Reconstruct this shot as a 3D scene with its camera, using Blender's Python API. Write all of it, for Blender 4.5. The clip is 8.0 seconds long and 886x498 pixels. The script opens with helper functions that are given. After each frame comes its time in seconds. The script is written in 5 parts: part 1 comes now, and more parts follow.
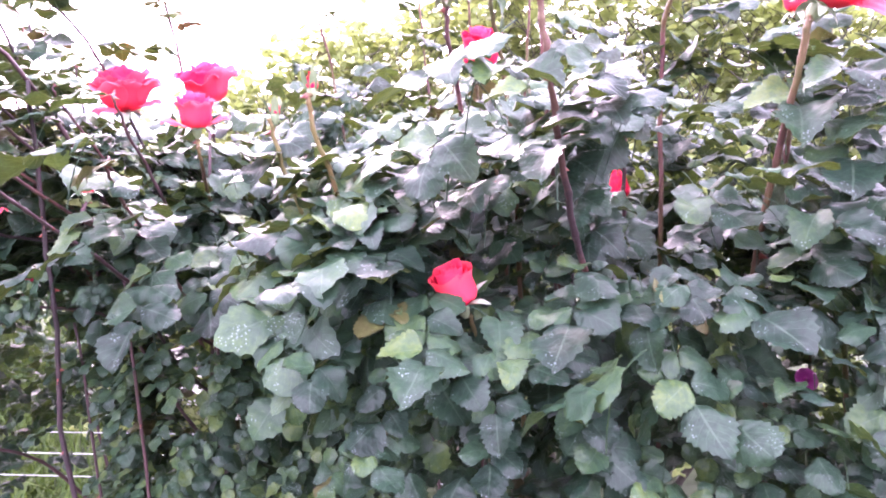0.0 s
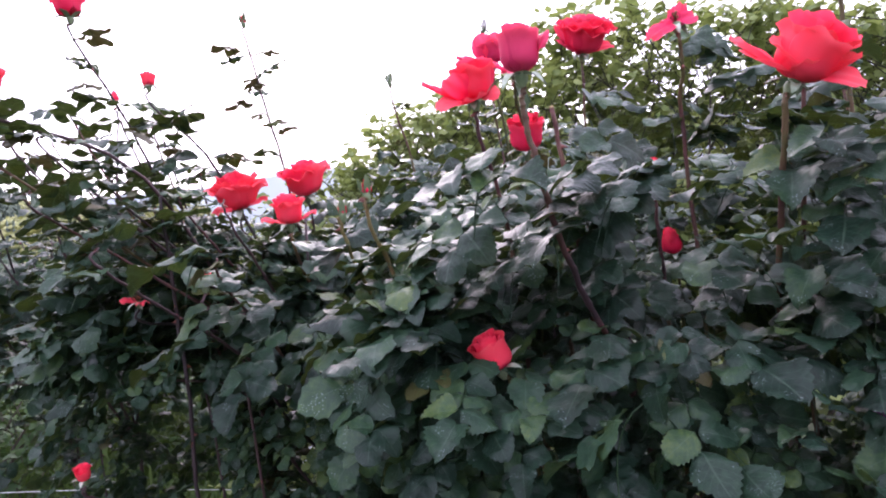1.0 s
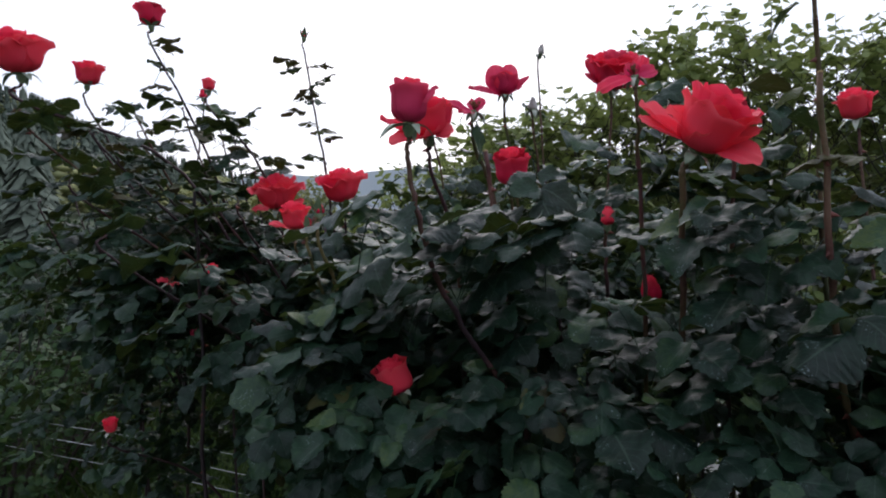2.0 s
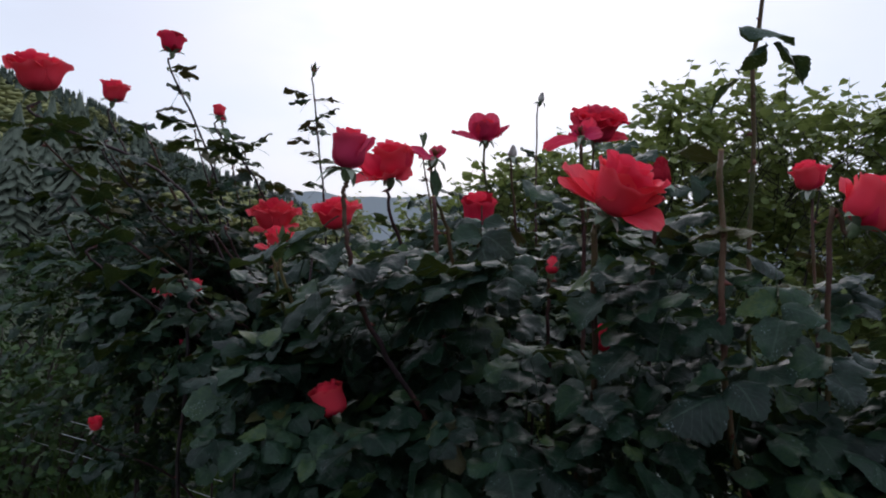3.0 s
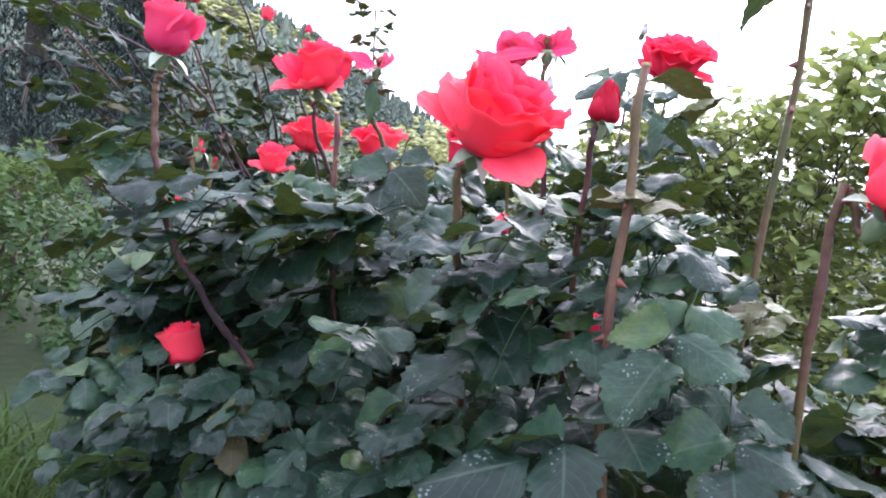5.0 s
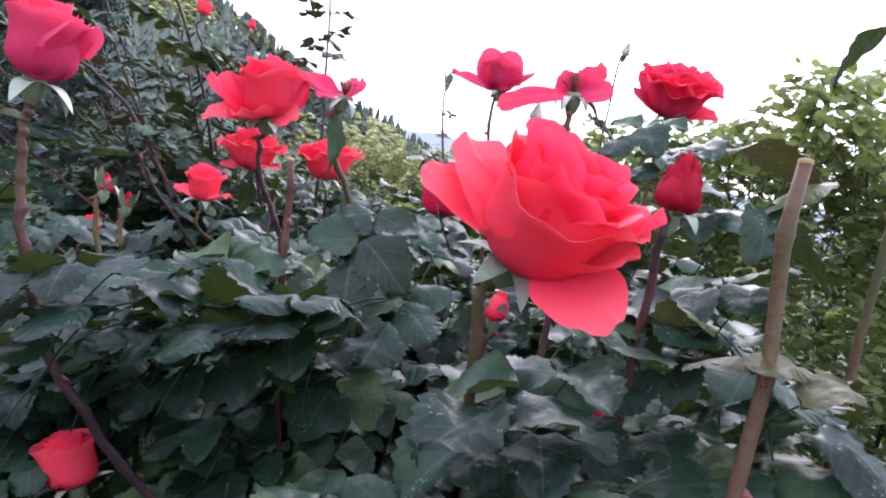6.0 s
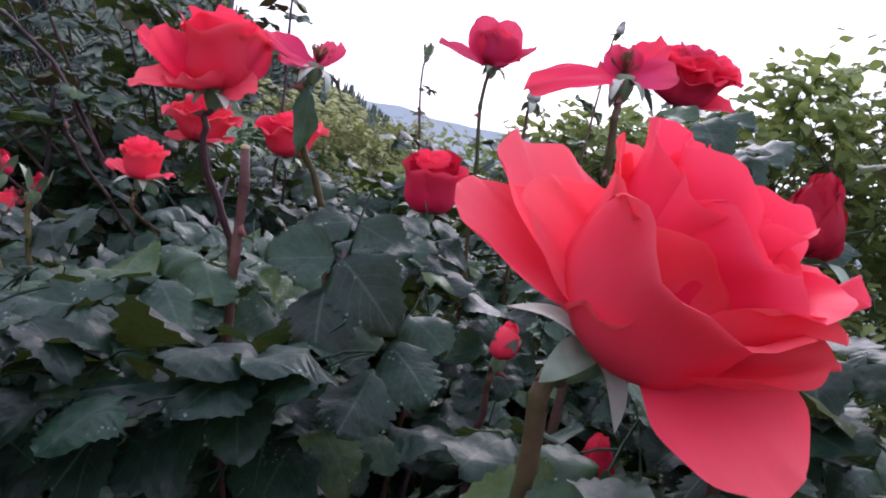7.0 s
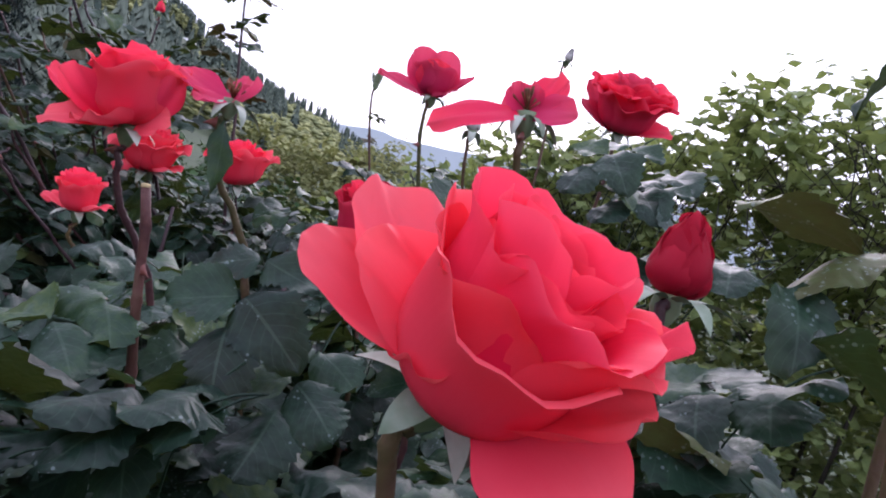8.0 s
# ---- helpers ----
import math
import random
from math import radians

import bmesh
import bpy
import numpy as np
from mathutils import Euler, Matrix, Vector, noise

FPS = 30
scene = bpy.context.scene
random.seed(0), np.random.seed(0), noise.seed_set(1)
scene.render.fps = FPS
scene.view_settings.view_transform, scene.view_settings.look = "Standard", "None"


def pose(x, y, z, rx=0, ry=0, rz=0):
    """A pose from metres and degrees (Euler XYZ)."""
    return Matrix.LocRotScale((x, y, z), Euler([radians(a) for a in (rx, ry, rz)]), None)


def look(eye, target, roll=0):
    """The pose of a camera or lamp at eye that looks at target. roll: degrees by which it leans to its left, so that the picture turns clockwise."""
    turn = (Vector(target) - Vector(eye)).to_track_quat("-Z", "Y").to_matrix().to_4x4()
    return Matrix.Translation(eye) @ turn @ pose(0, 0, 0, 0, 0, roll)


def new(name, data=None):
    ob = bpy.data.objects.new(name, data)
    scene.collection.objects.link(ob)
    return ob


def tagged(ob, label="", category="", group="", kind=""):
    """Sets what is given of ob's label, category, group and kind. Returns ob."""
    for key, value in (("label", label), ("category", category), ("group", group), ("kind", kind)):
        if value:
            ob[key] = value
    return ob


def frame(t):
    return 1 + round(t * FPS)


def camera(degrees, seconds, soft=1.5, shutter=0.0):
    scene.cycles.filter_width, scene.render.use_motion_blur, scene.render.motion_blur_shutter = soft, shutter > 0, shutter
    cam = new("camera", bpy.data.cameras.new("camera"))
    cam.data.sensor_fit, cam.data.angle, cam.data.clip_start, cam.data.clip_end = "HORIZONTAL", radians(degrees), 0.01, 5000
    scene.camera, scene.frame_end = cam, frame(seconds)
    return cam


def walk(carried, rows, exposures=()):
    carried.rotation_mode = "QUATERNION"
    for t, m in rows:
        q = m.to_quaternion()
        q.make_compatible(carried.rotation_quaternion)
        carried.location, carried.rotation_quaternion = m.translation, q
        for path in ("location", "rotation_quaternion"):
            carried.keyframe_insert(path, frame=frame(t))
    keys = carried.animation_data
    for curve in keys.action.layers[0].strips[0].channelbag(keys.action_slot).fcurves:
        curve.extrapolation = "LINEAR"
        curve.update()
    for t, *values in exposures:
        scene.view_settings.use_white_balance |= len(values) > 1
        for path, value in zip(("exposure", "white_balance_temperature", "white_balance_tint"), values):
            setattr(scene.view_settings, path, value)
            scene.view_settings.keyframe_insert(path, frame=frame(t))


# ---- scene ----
cam = camera(66.9, 8.0, 2.0)
PATH = [
    (0, (0.191, 0.07, 1.538), (-0.067, 2.031, 1.246), -3.1),
    (0.5, (0.248, 0.005, 1.566), (-0.193, 1.945, 1.361), -11.7),
    (1, (0.296, -0.012, 1.568), (-0.302, 1.893, 1.459), -8.2),
    (1.2, (0.351, -0.004, 1.571), (-0.385, 1.854, 1.488), -7.1),
    (2.5, (0.585, 0.043, 1.588), (-0.406, 1.78, 1.549), -0.3),
    (3, (0.639, 0.038, 1.594), (-0.387, 1.755, 1.61), 2.5),
    (3.5, (0.694, 0.059, 1.583), (-0.371, 1.749, 1.488), 4.1),
    (4, (0.748, 0.102, 1.581), (-0.448, 1.7, 1.443), 2.9),
    (4.2, (0.78, 0.185, 1.587), (-0.472, 1.738, 1.447), 2.7),
    (5.3, (0.706, 0.381, 1.629), (-0.705, 1.783, 1.42), 11.9),
    (5.5, (0.675, 0.393, 1.638), (-0.691, 1.842, 1.46), 11.4),
    (6, (0.6, 0.442, 1.664), (-0.67, 1.978, 1.501), 12.4),
    (6.5, (0.535, 0.483, 1.668), (-0.68, 2.062, 1.506), 14.5),
    (7, (0.504, 0.511, 1.675), (-0.651, 2.131, 1.468), 14.6),
    (7.5, (0.521, 0.539, 1.689), (-0.582, 2.197, 1.504), 13.5),
    (8, (0.53, 0.532, 1.691), (-0.582, 2.189, 1.565), 13.9),
]
EXPOSURES = [
    (0.0, 4.02, 6370, 59), (0.5, 3.5, 6120, 55), (1.0, 1.88, 6220, 35), (1.2, 1.42, 6170, 29), (2.3, -0.06, 6120, 17), (3.0, -0.24, 6070, 17), (3.5, 0.02, 6320, 19), (4.0, 1.49, 6420, 20), (4.2, 1.62, 6370, 21),
    (5.3, 2.39, 5920, 27), (5.5, 2.34, 5920, 27), (6.0, 1.7, 5920, 28), (6.5, 1.05, 5920, 30), (7.0, 1.02, 5920, 30), (7.5, 1.2, 5920, 30), (8.0, 0.99, 5920, 30),
]
walk(cam, [(t, look(eye, target, roll)) for t, eye, target, roll in PATH], EXPOSURES)


# ---- world and light ----
def node(tree, kind, links=None, **values):
    """Adds a node; values set its inputs by name, links feed inputs from sockets."""
    n = tree.nodes.new(kind)
    for k, v in values.items():
        n.inputs[k.replace("_", " ")].default_value = v
    for k, v in (links or {}).items():
        tree.links.new(v, n.inputs[k])
    return n


world = bpy.data.worlds.new("overcast_sky")
scene.world = world
world.use_nodes = True
wt = world.node_tree
wt.nodes.clear()
sky = wt.nodes.new("ShaderNodeTexSky")
sky.sky_type, sky.sun_disc = "NISHITA", False
sky.sun_elevation, sky.sun_rotation = radians(32), radians(-25)
sky.air_density, sky.dust_density = 1.0, 4.0
wco = wt.nodes.new("ShaderNodeTexCoord")
wmap = node(wt, "ShaderNodeMapping", {"Vector": wco.outputs["Generated"]}, Scale=(1.0, 1.0, 3.0))
wnoise = node(wt, "ShaderNodeTexNoise", {"Vector": wmap.outputs["Vector"]}, Scale=2.2, Detail=4.0, Roughness=0.55)
wramp = wt.nodes.new("ShaderNodeValToRGB")
wt.links.new(wnoise.outputs["Fac"], wramp.inputs["Fac"])
wramp.color_ramp.elements[0].position, wramp.color_ramp.elements[0].color = 0.3, (0.66, 0.66, 0.66, 1)
wramp.color_ramp.elements[1].position, wramp.color_ramp.elements[1].color = 0.65, (0.93, 0.93, 0.93, 1)
bg_sky = node(wt, "ShaderNodeBackground", {"Color": sky.outputs["Color"]}, Strength=0.10)
wdot = wt.nodes.new("ShaderNodeVectorMath")
wdot.operation = "DOT_PRODUCT"
wt.links.new(wco.outputs["Generated"], wdot.inputs[0])
wdot.inputs[1].default_value = (-0.38, 0.82, 0.43)
wglow = wt.nodes.new("ShaderNodeMapRange")
wt.links.new(wdot.outputs["Value"], wglow.inputs["Value"])
for k, v in (("From Min", -0.4), ("From Max", 0.95), ("To Min", 1.0), ("To Max", 1.14)):
    wglow.inputs[k].default_value = v
bg_cloud = node(wt, "ShaderNodeBackground", {"Strength": wglow.outputs[0]}, Color=(0.84, 0.92, 1.0, 1))
wmix = node(wt, "ShaderNodeMixShader", {0: wramp.outputs["Color"], 1: bg_sky.outputs[0], 2: bg_cloud.outputs[0]})
wout = wt.nodes.new("ShaderNodeOutputWorld")
wt.links.new(wmix.outputs[0], wout.inputs["Surface"])

sun = new("sun", bpy.data.lights.new("sun", "SUN"))
sun.data.energy, sun.data.angle, sun.data.color = 0.7, radians(32), (1.0, 0.96, 0.9)
sun.matrix_world = look((0, 0, 0), (0.35, -0.76, -0.55))


# ---- materials ----
def material(name):
    m = bpy.data.materials.new(name)
    m.use_nodes = True
    t = m.node_tree
    b = t.nodes["Principled BSDF"]
    return m, t, b


def ramp(t, fac, stops):
    r = t.nodes.new("ShaderNodeValToRGB")
    t.links.new(fac, r.inputs["Fac"])
    while len(r.color_ramp.elements) < len(stops):
        r.color_ramp.elements.new(0.5)
    for e, (p, c) in zip(r.color_ramp.elements, stops):
        e.position, e.color = p, (*c, 1)
    return r.outputs["Color"]


def math_node(t, op, a, b):
    n = t.nodes.new("ShaderNodeMath")
    n.operation = op
    for i, v in enumerate((a, b)):
        if isinstance(v, (int, float)):
            n.inputs[i].default_value = v
        else:
            t.links.new(v, n.inputs[i])
    return n.outputs[0]


def mix_colour(t, fac, a, b, blend="MIX"):
    n = t.nodes.new("ShaderNodeMix")
    n.data_type, n.blend_type = "RGBA", blend
    for i, v in ((0, fac), (6, a), (7, b)):
        if isinstance(v, (int, float)):
            n.inputs[i].default_value = v
        elif isinstance(v, tuple):
            n.inputs[i].default_value = (*v, 1)
        else:
            t.links.new(v, n.inputs[i])
    return n.outputs[2]


def leaf_material(name, stops, vein, through_colour, share, rough, dust=0.35):
    """Waxy leaf: tone by leaf, pale veins, specks of dust, light that shines through."""
    m, t, b = material(name)
    info, geo, co = t.nodes.new("ShaderNodeObjectInfo"), t.nodes.new("ShaderNodeNewGeometry"), t.nodes.new("ShaderNodeTexCoord")
    tone = math_node(t, "ADD", math_node(t, "MULTIPLY", info.outputs["Random"], 0.45), math_node(t, "MULTIPLY", geo.outputs["Random Per Island"], 0.55))
    big = node(t, "ShaderNodeTexNoise", {"Vector": co.outputs["Object"]}, Scale=45.0, Detail=3.0)
    tone = math_node(t, "ADD", tone, math_node(t, "MULTIPLY", math_node(t, "SUBTRACT", big.outputs["Fac"], 0.5), 0.7))
    mottle = node(t, "ShaderNodeTexNoise", {"Vector": co.outputs["Object"]}, Scale=210.0, Detail=5.0, Roughness=0.65)
    tone = math_node(t, "ADD", tone, math_node(t, "MULTIPLY", math_node(t, "SUBTRACT", mottle.outputs["Fac"], 0.5), 0.8))
    colour = ramp(t, tone, stops)
    uv = t.nodes.new("ShaderNodeUVMap")
    sep = node(t, "ShaderNodeSeparateXYZ", {0: uv.outputs["UV"]})
    off = math_node(t, "ABSOLUTE", math_node(t, "SUBTRACT", sep.outputs["X"], 0.5), 0)
    rib = math_node(t, "LESS_THAN", off, 0.02)
    slant = math_node(t, "ADD", math_node(t, "MULTIPLY", sep.outputs["Y"], 7.0), math_node(t, "MULTIPLY", off, -5.0))
    side = math_node(t, "LESS_THAN", math_node(t, "FRACT", slant, 0), 0.09)
    lines = math_node(t, "MAXIMUM", math_node(t, "MULTIPLY", rib, 0.32), math_node(t, "MULTIPLY", side, 0.16))
    colour = mix_colour(t, lines, colour, vein)
    speck = node(t, "ShaderNodeTexVoronoi", {"Vector": co.outputs["Object"]}, Scale=320.0)
    patch = node(t, "ShaderNodeTexNoise", {"Vector": co.outputs["Object"]}, Scale=28.0, Detail=2.0)
    mask = math_node(t, "MULTIPLY", math_node(t, "LESS_THAN", speck.outputs["Distance"], 0.26), math_node(t, "GREATER_THAN", patch.outputs["Fac"], 0.55))
    colour = mix_colour(t, math_node(t, "MULTIPLY", mask, dust), colour, (0.30, 0.36, 0.35))
    t.links.new(colour, b.inputs["Base Color"])
    b.inputs["Roughness"].default_value = rough
    b.inputs["Specular IOR Level"].default_value = 0.25
    pucker = node(t, "ShaderNodeTexNoise", {"Vector": co.outputs["Object"]}, Scale=110.0, Detail=2.0)
    height = math_node(t, "ADD", math_node(t, "MULTIPLY", lines, -1.5), math_node(t, "ADD", big.outputs["Fac"], math_node(t, "MULTIPLY", pucker.outputs["Fac"], 0.6)))
    relief = node(t, "ShaderNodeBump", {"Height": height}, Strength=0.6, Distance=0.003)
    gloss = math_node(t, "ADD", math_node(t, "MULTIPLY", patch.outputs["Fac"], 0.3), rough - 0.06)
    t.links.new(gloss, b.inputs["Roughness"])
    t.links.new(relief.outputs[0], b.inputs["Normal"])
    tr = node(t, "ShaderNodeBsdfTranslucent", {"Color": mix_colour(t, 0.5, colour, through_colour)})
    mx = node(t, "ShaderNodeMixShader", {1: b.outputs[0], 2: tr.outputs[0]}, Fac=share)
    t.links.new(mx.outputs[0], t.nodes["Material Output"].inputs["Surface"])
    return m


ROSE_LEAF = leaf_material("rose_leaf", [(0.0, (0.004, 0.012, 0.009)), (0.3, (0.009, 0.026, 0.017)), (0.62, (0.020, 0.050, 0.028)), (0.85, (0.038, 0.076, 0.030)), (1.0, (0.066, 0.102, 0.030))],
                          (0.08, 0.125, 0.085), (0.16, 0.20, 0.02), 0.15, 0.33)
YOUNG_LEAF = leaf_material("young_rose_leaf", [(0.0, (0.05, 0.036, 0.018)), (0.5, (0.06, 0.062, 0.02)), (1.0, (0.07, 0.105, 0.028))],
                           (0.10, 0.09, 0.045), (0.14, 0.11, 0.03), 0.14, 0.42)
SHRUB_LEAF = leaf_material("shrub_leaf", [(0.0, (0.11, 0.155, 0.055)), (0.5, (0.235, 0.29, 0.105)), (1.0, (0.43, 0.47, 0.20))],
                           (0.22, 0.27, 0.06), (0.34, 0.39, 0.09), 0.40, 0.45, 0.1)
DARK_LEAF = leaf_material("dark_shrub_leaf", [(0.0, (0.016, 0.042, 0.014)), (0.6, (0.034, 0.078, 0.02)), (1.0, (0.085, 0.13, 0.02))],
                          (0.06, 0.09, 0.03), (0.1, 0.16, 0.03), 0.2, 0.55, 0.1)
YELLOW_LEAF = leaf_material("yellow_tree_leaf", [(0.0, (0.16, 0.20, 0.08)), (0.5, (0.30, 0.31, 0.13)), (1.0, (0.44, 0.43, 0.21))],
                            (0.2, 0.2, 0.08), (0.3, 0.3, 0.06), 0.25, 0.6, 0.1)
GRASS = leaf_material("grass_blade", [(0.0, (0.014, 0.036, 0.008)), (0.5, (0.036, 0.078, 0.014)), (1.0, (0.08, 0.12, 0.022))],
                      (0.1, 0.16, 0.04), (0.14, 0.22, 0.03), 0.3, 0.5, 0.0)


def petal_material(name, deep, light, edge):
    m, t, b = material(name)
    info, co = t.nodes.new("ShaderNodeObjectInfo"), t.nodes.new("ShaderNodeTexCoord")
    uv = t.nodes.new("ShaderNodeUVMap")
    sep = node(t, "ShaderNodeSeparateXYZ", {0: uv.outputs["UV"]})
    fine = node(t, "ShaderNodeTexNoise", {"Vector": co.outputs["Object"]}, Scale=60.0, Detail=4.0)
    stretch = node(t, "ShaderNodeMapping", {"Vector": uv.outputs["UV"]}, Scale=(46.0, 2.0, 1.0))
    streak = node(t, "ShaderNodeTexNoise", {"Vector": stretch.outputs[0]}, Scale=1.0, Detail=3.0)
    f = math_node(t, "ADD", math_node(t, "MULTIPLY", info.outputs["Random"], 0.4), math_node(t, "MULTIPLY", fine.outputs["Fac"], 0.5))
    f = math_node(t, "ADD", f, math_node(t, "MULTIPLY", math_node(t, "SUBTRACT", streak.outputs["Fac"], 0.5), 0.16))
    wide = node(t, "ShaderNodeTexNoise", {"Vector": co.outputs["Object"]}, Scale=24.0, Detail=2.0)
    f = math_node(t, "ADD", f, math_node(t, "MULTIPLY", math_node(t, "SUBTRACT", wide.outputs["Fac"], 0.5), 0.9))
    colour = mix_colour(t, f, deep, light)
    rim = math_node(t, "POWER", sep.outputs["Y"], 2.5)
    colour = mix_colour(t, math_node(t, "MULTIPLY", rim, 0.65), colour, edge)
    t.links.new(colour, b.inputs["Base Color"])
    b.inputs["Roughness"].default_value = 0.55
    b.inputs["Specular IOR Level"].default_value = 0.12
    relief = node(t, "ShaderNodeBump", {"Height": streak.outputs["Fac"]}, Strength=0.12, Distance=0.0008)
    t.links.new(relief.outputs[0], b.inputs["Normal"])
    tr = node(t, "ShaderNodeBsdfTranslucent", {"Color": colour})
    mx = node(t, "ShaderNodeMixShader", {1: b.outputs[0], 2: tr.outputs[0]}, Fac=0.36)
    t.links.new(mx.outputs[0], t.nodes["Material Output"].inputs["Surface"])
    return m


PETAL = petal_material("rose_petal", (0.86, 0.013, 0.076), (0.98, 0.062, 0.150), (0.99, 0.12, 0.160))
PETAL_DARK = petal_material("dark_rose_petal", (0.36, 0.008, 0.028), (0.58, 0.018, 0.045), (0.45, 0.012, 0.032))
PETAL_PINK = petal_material("pink_rose_petal", (0.60, 0.018, 0.10), (0.84, 0.075, 0.18), (0.84, 0.12, 0.17))
PETAL_ORANGE = petal_material("orange_rose_petal", (0.95, 0.034, 0.085), (0.99, 0.105, 0.155), (0.99, 0.18, 0.195))


MAGENTA = petal_material("magenta_petal", (0.42, 0.03, 0.26), (0.66, 0.10, 0.45), (0.72, 0.2, 0.55))


def plain(name, a, c, scale, rough, bump=0.3, depth=0.001, spec=0.4, island=0.0):
    m, t, b = material(name)
    co, info = t.nodes.new("ShaderNodeTexCoord"), t.nodes.new("ShaderNodeObjectInfo")
    n = node(t, "ShaderNodeTexNoise", {"Vector": co.outputs["Object"]}, Scale=scale, Detail=5.0)
    n2 = node(t, "ShaderNodeTexNoise", {"Vector": co.outputs["Object"]}, Scale=scale * 0.13, Detail=3.0)
    f = math_node(t, "ADD", math_node(t, "MULTIPLY", n.outputs["Fac"], 0.6), math_node(t, "MULTIPLY", n2.outputs["Fac"], 0.6))
    f = math_node(t, "ADD", f, math_node(t, "MULTIPLY", math_node(t, "SUBTRACT", info.outputs["Random"], 0.5), 0.5))
    geo = t.nodes.new("ShaderNodeNewGeometry")
    f = math_node(t, "ADD", f, math_node(t, "MULTIPLY", math_node(t, "SUBTRACT", geo.outputs["Random Per Island"], 0.5), island))
    t.links.new(ramp(t, f, [(0.3, a), (0.85, c)]), b.inputs["Base Color"])
    b.inputs["Roughness"].default_value, b.inputs["Specular IOR Level"].default_value = rough, spec
    relief = node(t, "ShaderNodeBump", {"Height": n.outputs["Fac"]}, Strength=bump, Distance=depth)
    t.links.new(relief.outputs[0], b.inputs["Normal"])
    return m




def cane_material(name, stops):
    """Smooth bark of a rose cane: green, red-brown and purple along its length, with fine scars."""
    m, t, b = material(name)
    co, info = t.nodes.new("ShaderNodeTexCoord"), t.nodes.new("ShaderNodeObjectInfo")
    wide = node(t, "ShaderNodeTexNoise", {"Vector": co.outputs["Object"]}, Scale=9.0, Detail=3.0)
    fine = node(t, "ShaderNodeTexNoise", {"Vector": co.outputs["Object"]}, Scale=170.0, Detail=4.0)
    f = math_node(t, "ADD", math_node(t, "MULTIPLY", math_node(t, "SUBTRACT", wide.outputs["Fac"], 0.5), 1.7), math_node(t, "MULTIPLY", fine.outputs["Fac"], 0.45))
    f = math_node(t, "ADD", f, math_node(t, "MULTIPLY", info.outputs["Random"], 0.5))
    t.links.new(ramp(t, f, stops), b.inputs["Base Color"])
    b.inputs["Roughness"].default_value, b.inputs["Specular IOR Level"].default_value = 0.55, 0.25
    relief = node(t, "ShaderNodeBump", {"Height": fine.outputs["Fac"]}, Strength=0.7, Distance=0.002)
    t.links.new(relief.outputs[0], b.inputs["Normal"])
    return m


CANE = cane_material("rose_cane", [(0.1, (0.032, 0.018, 0.022)), (0.35, (0.09, 0.038, 0.036)), (0.65, (0.095, 0.062, 0.03)), (0.9, (0.055, 0.062, 0.022))])
CANE_RED = cane_material("red_brown_cane", [(0.1, (0.05, 0.02, 0.022)), (0.35, (0.115, 0.046, 0.040)), (0.65, (0.12, 0.072, 0.042)), (0.9, (0.08, 0.07, 0.03))])
CANE_GREEN = cane_material("young_rose_cane", [(0.1, (0.07, 0.03, 0.022)), (0.4, (0.12, 0.08, 0.032)), (0.8, (0.075, 0.09, 0.028))])
CANE_DARK = plain("old_rose_cane", (0.02, 0.012, 0.016), (0.06, 0.028, 0.032), 90, 0.55)
CUT_WOOD = plain("cut_wood", (0.3, 0.2, 0.09), (0.42, 0.32, 0.16), 300, 0.8)
THORN = plain("thorn", (0.11, 0.03, 0.025), (0.22, 0.06, 0.045), 200, 0.45)
SEPAL = plain("sepal", (0.17, 0.22, 0.15), (0.44, 0.47, 0.4), 140, 0.6)
HIP = plain("rose_hip", (0.1, 0.14, 0.07), (0.2, 0.24, 0.14), 140, 0.5)
STAMEN = plain("stamen", (0.10, 0.03, 0.02), (0.24, 0.10, 0.035), 200, 0.7)
DRIED = plain("dried_bloom", (0.22, 0.2, 0.2), (0.5, 0.46, 0.44), 150, 0.8)
WHITE_PETAL = plain("white_petal", (0.75, 0.72, 0.68), (0.85, 0.82, 0.8), 100, 0.6)
BARK = plain("bark", (0.02, 0.016, 0.012), (0.065, 0.05, 0.04), 60, 0.85, 0.8, 0.004)
WIRE = plain("galvanised_wire", (0.35, 0.36, 0.36), (0.5, 0.5, 0.5), 200, 0.45)
POST = plain("weathered_post", (0.10, 0.08, 0.06), (0.22, 0.18, 0.14), 60, 0.85, 0.6, 0.003)
CONCRETE = plain("pale_concrete", (0.5, 0.5, 0.49), (0.68, 0.68, 0.66), 3.0, 0.85, 0.4, 0.003)
# conifer green lightened and greyed to carry the hillside's haze
FAR_LEAF = plain("hazed_far_conifers", (0.055, 0.075, 0.062), (0.17, 0.20, 0.155), 0.08, 0.9, 0.0, 0.001, 0.1, 0.5)
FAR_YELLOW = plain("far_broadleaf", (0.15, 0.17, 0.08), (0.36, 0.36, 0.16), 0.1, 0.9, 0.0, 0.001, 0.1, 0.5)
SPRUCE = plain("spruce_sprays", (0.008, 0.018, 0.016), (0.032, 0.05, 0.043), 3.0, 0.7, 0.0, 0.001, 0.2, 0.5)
# distance haze is put into this pale blue-grey colour
HAZE = plain("haze_tinted_mountain", (0.47, 0.52, 0.57), (0.6, 0.64, 0.68), 0.002, 1.0, 0.0, 0.001, 0.0)
WALLS = plain("whitewash", (0.7, 0.7, 0.68), (0.8, 0.8, 0.78), 2.0, 0.9)
ROOF = plain("tin_roof", (0.35, 0.36, 0.36), (0.5, 0.5, 0.5), 2.0, 0.6)
PANE = plain("dark_pane", (0.03, 0.035, 0.04), (0.06, 0.065, 0.07), 2.0, 0.2)
SOIL_GRASS, gt, gb = material("grassy_ground")
